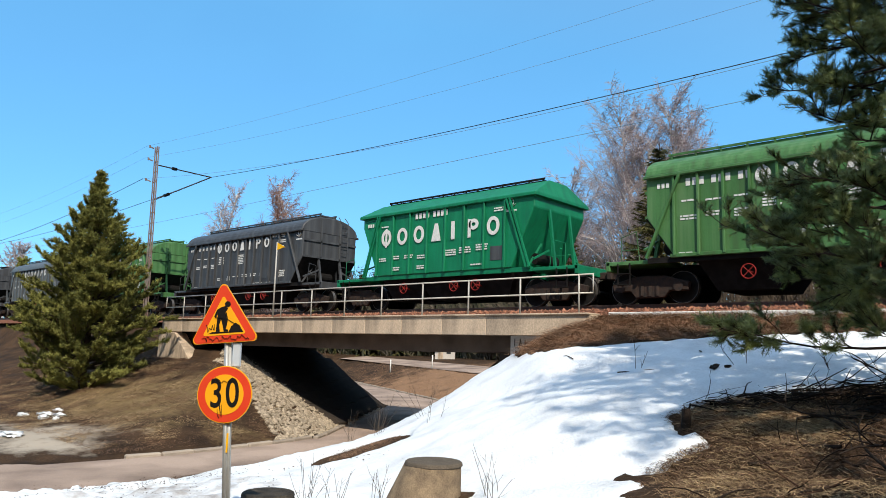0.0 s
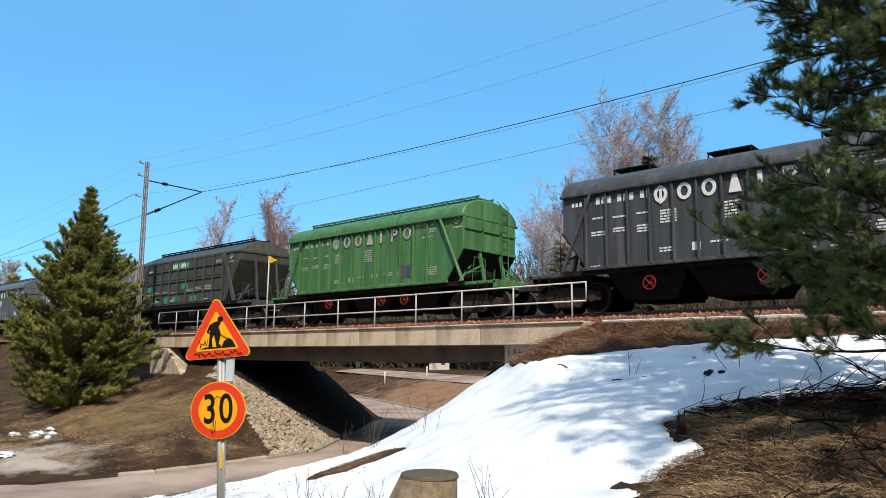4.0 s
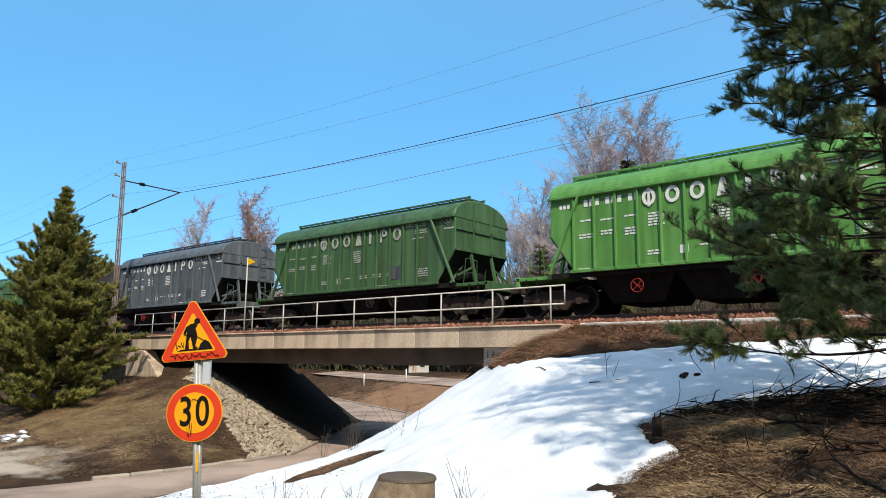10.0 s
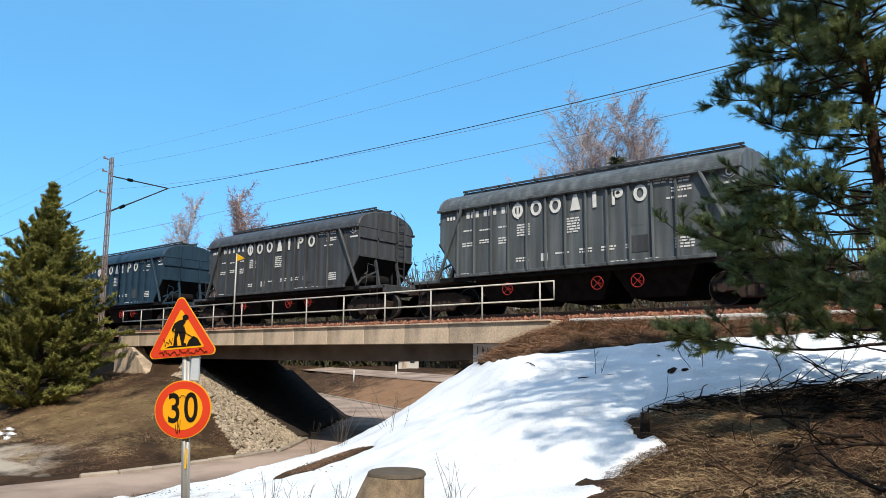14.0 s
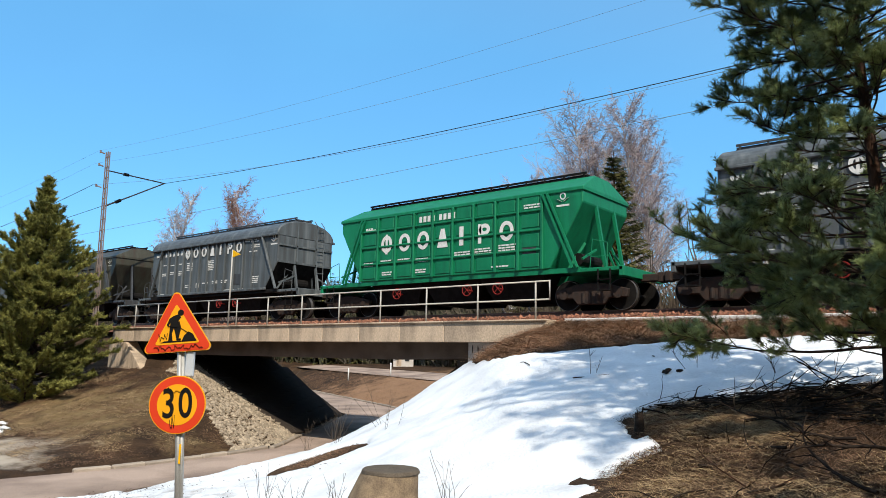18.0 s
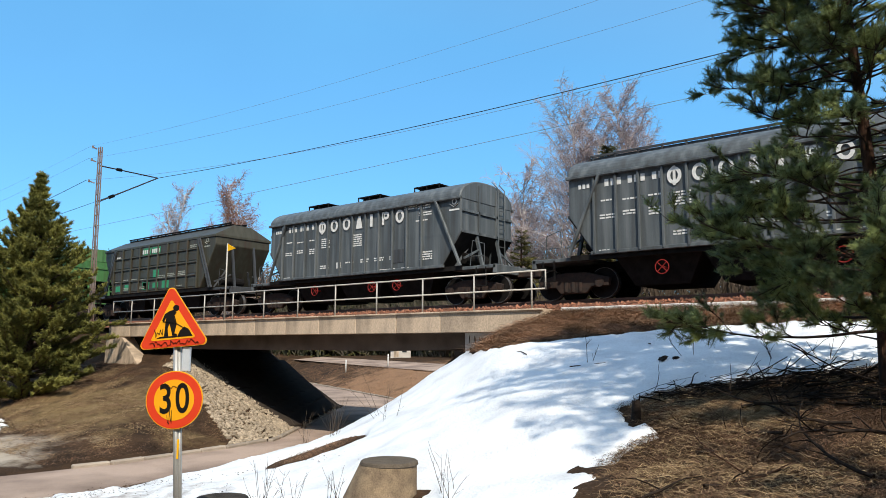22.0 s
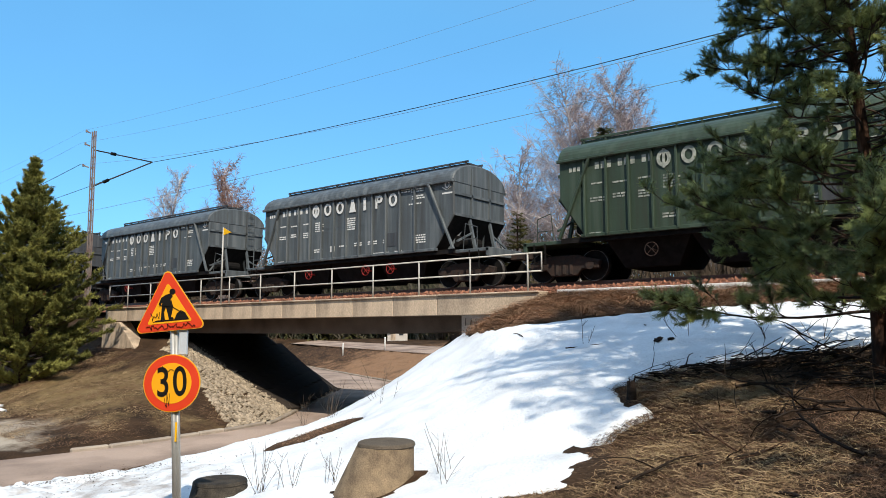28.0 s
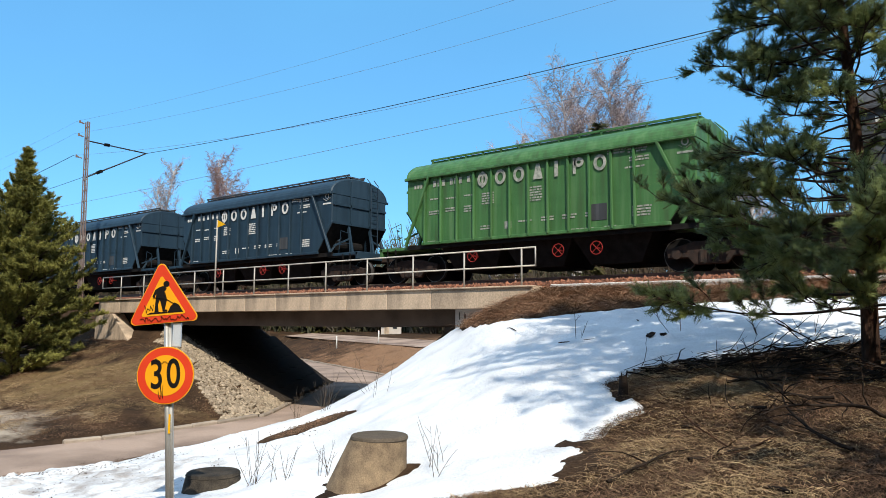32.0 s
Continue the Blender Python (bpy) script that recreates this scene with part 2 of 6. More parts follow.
M_RED_TWIG = mat("reddish_birch_twigs", (0.33, 0.185, 0.14), 0.9, 0, 0.25, 3, 30, 0)
M_NEEDLE = mat("pine_needles", (0.30, 0.285, 0.075), 0.6, 0, 0.4, 1.2, 9, 0, other=(0.085, 0.092, 0.026), each=0.0)
M_NEEDLE_NEAR = mat("long_pine_needles", (0.30, 0.34, 0.11), 0.55, 0, 0.35, 1.6, 12, 0, other=(0.10, 0.14, 0.06), spec=0.3)
let_through(M_NEEDLE_NEAR, 0.2)
M_PINE_LIMB = mat("dark_pine_limb", (0.075, 0.05, 0.038), 0.9, 0, 0.4, 6, 40, 0.3, other=(0.03, 0.022, 0.018))
M_SPRUCE = mat("spruce_needles", (0.16, 0.14, 0.045), 0.7, 0, 0.35, 0.8, 6, 0, other=(0.035, 0.04, 0.018))
M_STONE = mat("revetment_stone", (0.36, 0.29, 0.21), 0.9, 0, 0.3, 5, 40, 0.4, each=0.28)
M_GRASS_DARK = mat("brown_dead_grass", (0.42, 0.245, 0.15), 0.9, 0, 0.3, 1.5, 20, 0, other=(0.14, 0.085, 0.05))
M_FAR = mat("far_woods", (0.14, 0.11, 0.085), 0.95, 0, 0.4, 0.3, 3, 0.2, other=(0.05, 0.06, 0.035))
M_FACADE = mat("pale_facade", (0.55, 0.50, 0.45), 0.9, 0, 0.12, 2, 30, 0.1)
M_GLASS = mat("dark_window_glass", (0.03, 0.035, 0.04), 0.1, 0, 0.1, 2, 30, 0, spec=0.45)
RUSTDIRT = (0.085, 0.05, 0.035)
PAINT = {
    "green": car_paint("green_wagon_paint", (0.062, 0.175, 0.055), (0.05, 0.06, 0.03), 0.35, (0.17, 0.27, 0.13), 0.25),
    "dull": car_paint("dull_green_wagon_paint", (0.05, 0.118, 0.042), (0.045, 0.042, 0.024), 0.5, (0.12, 0.17, 0.085), 0.3),
    "moss": car_paint("dark_green_wagon_paint", (0.042, 0.066, 0.043), (0.035, 0.034, 0.024), 0.4, (0.085, 0.105, 0.08), 0.3),
    "bright": car_paint("bright_green_wagon_paint", (0.10, 0.28, 0.06), (0.06, 0.07, 0.03), 0.25, (0.2, 0.33, 0.13), 0.25),
    "emerald": car_paint("emerald_wagon_paint", (0.004, 0.19, 0.083), (0.012, 0.075, 0.042), 0.25, (0.025, 0.22, 0.11), 0.2),
    "grey": car_paint("grey_wagon_paint", (0.095, 0.108, 0.115), (0.05, 0.045, 0.04), 0.4, (0.19, 0.2, 0.2), 0.4),
    "pale": car_paint("dusty_grey_wagon_paint", (0.125, 0.14, 0.145), (0.06, 0.055, 0.05), 0.4, (0.33, 0.33, 0.32), 0.6),
    "dark": car_paint("dark_grey_wagon_paint", (0.058, 0.062, 0.068), (0.04, 0.032, 0.028), 0.4, (0.12, 0.12, 0.12), 0.35),
    "brown": car_paint("sooty_brown_grey_wagon_paint", (0.050, 0.046, 0.046), (0.036, 0.026, 0.022), 0.5, (0.095, 0.088, 0.086), 0.35),
    "blue": car_paint("dark_blue_wagon_paint", (0.019, 0.042, 0.066), (0.014, 0.02, 0.028), 0.3, (0.045, 0.072, 0.095), 0.2),
    "olive": car_paint("olive_wagon_paint", (0.056, 0.054, 0.038), (0.055, 0.034, 0.025), 0.6, (0.095, 0.085, 0.065), 0.3),
}
M_PATCH = mat("fresh_green_paint_patch", (0.05, 0.29, 0.15), 0.6, 0, 0.2, 5, 50, 0.05)


# ---- mesh helpers ----
def box(bm, x, y, z, sx, sy, sz, rot=None):
    r = bmesh.ops.create_cube(bm, size=1.0)
    m = Matrix.Translation((x, y, z)) @ (rot or Matrix()) @ Matrix.Diagonal((sx, sy, sz, 1))
    bmesh.ops.transform(bm, matrix=m, verts=r["verts"])
    return r["verts"]


def beam(bm, p, q, w, h):
    """A bar of w by h from p to q."""
    p, q = Vector(p), Vector(q)
    r = bmesh.ops.create_cube(bm, size=1.0)
    turn = (q - p).to_track_quat("Z", "Y").to_matrix().to_4x4()
    bmesh.ops.transform(bm, matrix=Matrix.Translation((p + q) / 2) @ turn @ Matrix.Diagonal((w, h, (q - p).length, 1)), verts=r["verts"])


def rod(bm, p, q, r1, r2=None, n=8):
    """A round bar from p to q."""
    p, q = Vector(p), Vector(q)
    r = bmesh.ops.create_cone(bm, cap_ends=True, segments=n, radius1=r1, radius2=r1 if r2 is None else r2, depth=1.0)
    turn = (q - p).to_track_quat("Z", "Y").to_matrix().to_4x4()
    bmesh.ops.transform(bm, matrix=Matrix.Translation((p + q) / 2) @ turn @ Matrix.Diagonal((1, 1, (q - p).length, 1)), verts=r["verts"])


def prism(bm, outline, y0, y1):
    """A plate with an outline in x and z, from y0 to y1."""
    a = [bm.verts.new((x, y0, z)) for x, z in outline]
    b = [bm.verts.new((x, y1, z)) for x, z in outline]
    bm.faces.new(a)
    bm.faces.new(b[::-1])
    for i in range(len(a)):
        j = (i + 1) % len(a)
        bm.faces.new((a[j], a[i], b[i], b[j]))
    bmesh.ops.recalc_face_normals(bm, faces=bm.faces)


def ring(bm, cx, cz, y, rx, rz, width, depth, n=20):
    """An upright oval band facing -y."""
    vs = []
    for i in range(n):
        c, s = math.cos(2 * math.pi * i / n), math.sin(2 * math.pi * i / n)
        vs.append([bm.verts.new((cx + c * (rx - k), yy, cz + s * (rz - k))) for k, yy in ((0, y), (width, y), (width, y + depth), (0, y + depth))])
    for i in range(n):
        a, b = vs[i], vs[(i + 1) % n]
        for k in range(4):
            bm.faces.new((a[k], b[k], b[(k + 1) % 4], a[(k + 1) % 4]))
    bmesh.ops.recalc_face_normals(bm, faces=bm.faces)


def bevel(bm, w=0.01, angle=30):
    es = [e for e in bm.edges if len(e.link_faces) == 2 and e.calc_face_angle(0) > radians(angle)]
    bmesh.ops.bevel(bm, geom=es, offset=w, segments=1, affect="EDGES", profile=0.5)


def mesh_of(name, bm, smooth=False):
    me = bpy.data.meshes.new(name)
    bm.to_mesh(me)
    bm.free()
    if smooth:
        for p in me.polygons:
            p.use_smooth = True
    return me


def part(name, bm, material, parent=None, label="", smooth=False):
    me = bm if isinstance(bm, bpy.types.Mesh) else mesh_of(name, bm, smooth)
    if not me.materials:
        me.materials.append(material)
    ob = new(name, me)
    ob.parent = parent
    if label:
        ob["label"] = label
    return ob


def raw(name, verts, faces, material, parent=None, smooth=False):
    me = bpy.data.meshes.new(name)
    me.from_pydata(verts, [], faces)
    me.update()
    if smooth:
        me.polygons.foreach_set("use_smooth", [True] * len(me.polygons))
    me.materials.append(material)
    ob = new(name, me)
    ob.parent = parent
    return ob


# ---- lie of the land ----
def lerp(v, xs, ys):
    return np.interp(v, xs, ys)


def smin(a, b, k=0.35):
    h = np.clip(0.5 + 0.5 * (b - a) / k, 0, 1)
    return b * (1 - h) + a * h - k * h * (1 - h)


def edge_right(y):
    """x of the path's kerb on the snow side."""
    return lerp(y, [-10, 4, 8, 12, 15, 27, 40], [-15.5, -16.3, -16.3, -16.3, -16.7, -25.2, -35])


def edge_left(y):
    """x of the path's kerb on the far side."""
    return lerp(y, [-10, 6, 10.5, 14, 16.5, 27, 40], [-21.5, -20.3, -19.85, -20.2, -20.8, -29.0, -39])


def beyond(x, y):
    """Metres past the foot of the far bank."""
    return 0.447 * (x + 39.5) + 0.894 * (y - 38.0)


def land(x, y):
    """Height of the ground at x, y."""
    x, y = np.asarray(x, float), np.asarray(y, float)
    right = lerp(y, [-20, 0, 4, 8, 12, 15, 17.3, 24.9, 28], [1.6, 1.6, 1.65, 2.1, 2.9, 3.55, 4.2, 4.2, 3.6])
    steep = lerp(y, [0, 4.6, 8, 12, 13.3, 15, 17, 26, 30], [0.07, 0.085, 0.145, 0.31, 0.42, 0.58, 0.7, 0.7, 0.5])
    zr = smin(right, steep * (x - edge_right(y)))
    shoulder = lerp(x, [-17, -11.9, -11.0, -10.15, -9.4], [0, 2.45, 3.0, 4.2, 5.5])
    zr = np.where((y > 13) & (y < 26), np.minimum(zr, shoulder + np.clip(15 - y, 0, 2) * 1.5), zr)
    left = lerp(y, [-20, 7, 9, 11, 13, 15, 17.2, 18.8, 24.9, 28], [0.0, 0.05, 0.2, 0.55, 1.1, 1.75, 2.5, 4.2, 4.2, 3.4])
    plain = lerp(x, [-86, -74], [3.4, 0.0])
    left = np.where(y > 24.9, plain + (4.2 - plain) * lerp(y, [24.9, 28.2], [1, 0]), left)
    zl = smin(left, lerp(y, [6, 12, 16, 19, 25, 30], [0.1, 0.27, 0.34, 0.38, 0.55, 0.5]) * (edge_left(y) - x), 0.25)
    z = np.where(x > 0.5 * (edge_left(y) + edge_right(y)), zr, zl)
    z = np.maximum(z, 0.0)
    s = beyond(x, y)
    z = np.maximum(z, np.where(y > 24, np.clip(s / 5.0, 0, 1) * 1.5 + np.clip((s - 5) / 8, 0, 1) * 0.6, 0))
    return z + np.where(y > 45, 0.006 * (y - 45), 0)


# ---- ground, path, snow ----
def fine(lo, hi, step, reach, grow=1.35):
    a = list(np.arange(lo, hi + 1e-6, step))
    d, v = step, hi
    while v < reach:
        d *= grow
        v += d
        a.append(v)
    d, v = step, lo
    while v > -reach:
        d *= grow
        v -= d
        a.insert(0, v)
    return np.array(a)


def rough(x, y, f, seed=0.0):
    return np.array([noise.noise((float(a) * f + seed, float(b) * f - seed, seed)) for a, b in zip(x.ravel(), y.ravel())]).reshape(x.shape)


def sheet(xs, ys, z, keep=None):
    """Vertices and faces of a grid with heights z; keep: which of its points may bear faces."""
    nx = len(xs)
    verts = [(float(xs[i]), float(ys[j]), float(z[j, i])) for j in range(len(ys)) for i in range(nx)]
    faces = [(j * nx + i, j * nx + i + 1, (j + 1) * nx + i + 1, (j + 1) * nx + i) for j in range(len(ys) - 1) for i in range(nx - 1)
             if keep is None or keep[j:j + 2, i:i + 2].any()]
    if keep is not None:
        used = sorted({k for f in faces for k in f})
        number = {k: n for n, k in enumerate(used)}
        verts, faces = [verts[k] for k in used], [tuple(number[k] for k in f) for f in faces]
    return verts, faces


def build_ground():
    xs, ys = fine(-44, 6, 0.3, 900), fine(-2, 56, 0.3, 900)
    gx, gy = np.meshgrid(xs, ys)
    z = land(gx, gy)
    near = (gx > -46) & (gx < 8) & (gy > -4) & (gy < 58)
    on_path = (gx > edge_left(gy) - 0.2 - np.clip(gy - 28.5, 0, 40) * 1.6) & (gx < edge_right(gy) + 0.2) & (beyond(gx, gy) < 0.1)
    z = z + np.where(near & ~on_path, rough(gx, gy, 0.9) * 0.07 + rough(gx, gy, 3.1, 4) * 0.035 + np.where(gx > -7, np.abs(rough(gx, gy, 1.7, 6)) * 0.12 - 0.02, 0), 0) - np.where(on_path, 0.06, 0)
    under = (gy > 17.2) & (gy < 25.2) & (gx > -33.5) & (gx < -10.9)
    z = np.where(under, np.minimum(z, 2.9), z)
    tagged(raw("ground", *sheet(xs, ys, z), M_SOIL, smooth=True), "brown bare soil with flattened dry grass", "ground", kind="structure")


def build_path():
    """The sandy foot path that passes under the bridge."""
    ys = np.arange(-9, 60, 0.5)
    verts, faces = [], []
    for y in ys:
        a, b = float(edge_left(y)), float(edge_right(y))
        if y > 38:
            b += (y - 38) * 1.5
        if y > 28.5:
            a -= (y - 28.5) * 1.6
        if y < 7:
            a -= (7 - y) * 1.5
        for k in range(7):
            x = a + (b - a) * k / 6
            verts.append((x, float(y), 0.0 + 0.03 * math.sin(math.pi * k / 6)))
    for j in range(len(ys) - 1):
        for k in range(6):
            i = j * 7 + k
            faces.append((i, i + 1, i + 8, i + 7))
    tagged(raw("path", verts, faces, M_PATH, smooth=True), "pinkish sandy asphalt foot path under the bridge", "path", kind="structure")


def build_kerb():
    """Kerb stones along the far side of the path."""
    kerb = tagged(new("kerb"), "pale concrete kerb stones along the foot path", "kerb", kind="structure")
    bm = bmesh.new()
    box(bm, 0, 0, 0.0, 0.97, 0.2, 0.2)
    bevel(bm, 0.035)
    me = mesh_of("kerb_stone", bm)
    me.materials.append(M_KERB)
    rnd = random.Random(3)
    for y0, y1 in ((9.6, 26),):
        y = y0
        while y < y1:
            x, x2 = float(edge_left(y)), float(edge_left(y + 0.8))
            ob = part("kerb_stone", me, M_KERB, kerb)
            ob.matrix_basis = pose(x - 0.05, y, 0.0 + rnd.uniform(-0.01, 0.015), rnd.uniform(-2, 2), 0, math.degrees(math.atan2(0.8, x2 - x)) + rnd.uniform(-1, 1))
            y += 0.98 * math.sin(math.atan2(0.8, x2 - x))
    for k in range(26):
        ob = part("kerb_stone", me, M_KERB, kerb)
        ob.matrix_basis = pose(-39.5 + 0.894 * (k - 13), 38.0 - 0.447 * (k - 13), rnd.uniform(0.0, 0.03), rnd.uniform(-2, 2), 0, -26.6 + rnd.uniform(-2, 2))


def snow_depth(x, y):
    """Thickness of the old snow on the bank; below nought there is none."""
    east = lerp(y, [2, 4, 5.6, 6.35, 6.7, 7.0, 7.5, 8.2, 8.5, 8.8, 9.05, 9.6, 10.15, 10.6, 11.0, 11.8, 12.6, 15], [-15, -10, -6.2, -4.7, -3.9, -3.75, -3.95, -4.1, -3.9, -3.65, -4.05, -4.6, -4.4, -4.0, -3.4, -2.4, -1.2, 3.5])
    high = lerp(x, [-16.5, -14.2, -12.4, -11.4, -10.2, -8.9, -8.3, -7.4, -5.3, -3.5, 4], [14.8, 15.9, 15.8, 14.9, 14.0, 13.6, 13.85, 14.8, 15.4, 15.7, 16.3])
    d = np.minimum(np.minimum((east - x) * 0.22, (high - y) * 0.2), (x - edge_right(y) - 0.15 + np.clip(7.5 - y, 0, 3) * 0.3) * 0.13)
    return np.minimum(d, 0.22)


def build_snow():
    xs, ys = np.arange(-19, 3.2, 0.11), np.arange(2.5, 17.2, 0.11)
    gx, gy = np.meshgrid(xs, ys)
    d = snow_depth(gx, gy) + rough(gx, gy, 1.3, 9) * 0.05 + rough(gx, gy, 4.0, 2) * 0.04 + rough(gx, gy, 9.0, 5) * 0.02
    hu, hv = (gx + 11.2) * 0.695 + (gy - 9.95) * 0.719, -(gx + 11.2) * 0.719 + (gy - 9.95) * 0.695
    hole = np.exp(-((hu / 0.85) ** 2 + (hv / 0.8) ** 2)) * 0.9
    # thawed and trodden towards the path
    low = np.clip((-9.0 - gx) / 5, 0, 1) * np.clip((9.2 - gy) / 3.0, 0, 1)
    d = np.minimum(d - hole, 0.3) - low * (0.10 - 0.42 * rough(gx, gy, 0.9, 31) - 0.45 * rough(gx, gy, 3.0, 17)) * 0.75
    z = land(gx, gy) + np.where(d > 0, 0.045 + 0.42 * d, d * 2.0) + rough(gx, gy, 0.5, 7) * 0.08 - 0.2 * np.exp(-(((gx + 6.7) / 1.0) ** 2 + ((gy - 6.7) / 1.0) ** 2)) - 0.12 * np.exp(-(((gx + 9.3) / 0.9) ** 2 + ((gy - 6.2) / 0.7) ** 2)) + rough(gx, gy, 6.5, 3) * 0.02 + rough(gx, gy, 2.2, 13) * 0.035
    tagged(raw("snow", *sheet(xs, ys, z, d > -0.02), M_SNOW, smooth=True), "bright old snow patch on the bank", "snow", kind="structure")


def build_upper_path():
    """The upper path beyond the bridge."""
    verts, faces = [], []
    for k in range(22):
        c = Vector((-39.5, 38.0, 0)) + Vector((0.447, 0.894, 0)) * 9 + Vector((0.894, -0.447, 0)) * (-75 + 5.0 * k)
        for w in (-3.9, 0.3):
            p = c + Vector((0.447, 0.894, 0)) * w
            verts.append((p.x, p.y, float(land(p.x, p.y)) + 0.06))
        if k:
            n = len(verts)
            faces.append((n - 4, n - 2, n - 1, n - 3))
    tagged(raw("upper_path", verts, faces, M_PATH), "pale sandy path on top of the far bank", "path", kind="structure")


def snow_material():
    m = mat("old_snow", (0.80, 0.815, 0.83), 0.6, 0, 0.07, 1.1, 22, 0.8, other=(0.58, 0.585, 0.60), spread=0.36)
    b = m.node_tree.nodes["Principled BSDF"]
    n, l = m.node_tree.nodes, m.node_tree.links
    ragged, off, far, sum_of, mr, mix = (n.new("ShaderNode" + k) for k in ("TexNoise", "Mapping", "VectorMath", "Math", "MapRange", "Mix"))
    ragged.inputs["Scale"].default_value, ragged.inputs["Detail"].default_value, ragged.inputs["Roughness"].default_value = 1.7, 8, 0.7
    off.inputs["Scale"].default_value, off.inputs["Location"].default_value = (0.15, 0.26, 0), (12.6 * 0.15, -6.3 * 0.26, 0)
    far.operation, sum_of.operation, mix.data_type = "LENGTH", "MULTIPLY_ADD", "RGBA"
    mr.inputs["From Min"].default_value, mr.inputs["From Max"].default_value, mr.inputs["To Max"].default_value = 0.02, 0.22, 0.75
    mix.inputs[7].default_value = (0.27, 0.22, 0.185, 1)
    l.new(n["Texture Coordinate"].outputs["Object"], ragged.inputs["Vector"])
    l.new(n["Texture Coordinate"].outputs["Object"], off.inputs["Vector"])
    l.new(off.outputs[0], far.inputs[0])
    fall = n.new("ShaderNodeMath")
    fall.operation = "MULTIPLY_ADD"
    fall.inputs[1].default_value, fall.inputs[2].default_value = -0.35, 0.0
    l.new(far.outputs["Value"], fall.inputs[0])
    sum_of.inputs[1].default_value = 1.0
    shift = n.new("ShaderNodeMath")
    shift.operation = "SUBTRACT"
    shift.inputs[1].default_value = 0.33
    l.new(ragged.outputs["Fac"], shift.inputs[0])
    l.new(shift.outputs[0], sum_of.inputs[0])
    l.new(fall.outputs[0], sum_of.inputs[2])
    l.new(sum_of.outputs[0], mr.inputs["Value"])
    l.new(mr.outputs[0], mix.inputs[0])
    l.new(b.inputs["Base Color"].links[0].from_socket, mix.inputs[6])
    l.new(mix.outputs[2], b.inputs["Base Color"])
    return m


M_SNOW = snow_material()


def build_remnants():
    """Small leftovers of snow on the far side of the path."""
    rnd = random.Random(14)
    for x, y, rx, ry in ((-28.9, 10.1, 0.5, 0.2), (-28.0, 10.25, 0.35, 0.13), (-25.7, 8.0, 0.55, 0.25), (-29.8, 9.6, 0.3, 0.14), (-28.3, 9.8, 0.22, 0.16), (-29.2, 10.6, 0.28, 0.12), (-27.4, 9.9, 0.16, 0.1)):
        bm = bmesh.new()
        bmesh.ops.create_icosphere(bm, subdivisions=3, radius=1.0)
        for v in bm.verts:
            k = 1 + 1.1 * noise.noise(v.co * 2.8 + Vector((x, y, 0)))
            v.co = Vector((v.co.x * rx * k, v.co.y * ry * k, v.co.z * 0.07 * k))
        ob = tagged(part("snow_remnant", bm, M_SNOW, None, smooth=True), "small leftover of dirty snow on the bank", "snow")
        ob.location = (x, y, float(land(x, y)) + 0.04)


build_remnants()


def build_grit():
    """Dirt and sand washed onto the thin snow beside the path."""
    rnd = np.random.RandomState(44)
    n = 5200
    x, y = rnd.uniform(-17.5, -8.5, n), rnd.uniform(4.6, 9.6, n)
    patch = np.array([noise.noise((a * 0.7, b * 1.1, 3.0)) for a, b in zip(x, y)])
    ok = patch + 0.5 * (-10 - x) / 6 > rnd.uniform(0.0, 0.9, n)
    x, y = x[ok], y[ok]
    n = len(x)
    d = snow_depth(x, y)
    z = land(x, y) + np.where(d > 0, 0.05 + 0.42 * d, 0.01)
    shape = np.array([(1, 0, 0), (-0.5, 0.87, 0), (-0.5, -0.87, 0), (0, 0, 0.6)])
    faces = np.array([(0, 1, 3), (1, 2, 3), (2, 0, 3)])
    v = shape[None] * rnd.uniform(0.005, 0.022, (n, 1, 1)) * rnd.uniform(0.5, 1.5, (n, 1, 3)) + np.stack([x, y, z], 1)[:, None]
    tagged(raw("grit", v.reshape(-1, 3).tolist(), (faces[None] + 4 * np.arange(n)[:, None, None]).reshape(-1, 3).tolist(), M_SOIL), "dark grit washed onto the thin snow beside the path", "grit", kind="stuff")


build_grit()
build_ground()
build_path()
build_kerb()
build_snow()
build_upper_path()


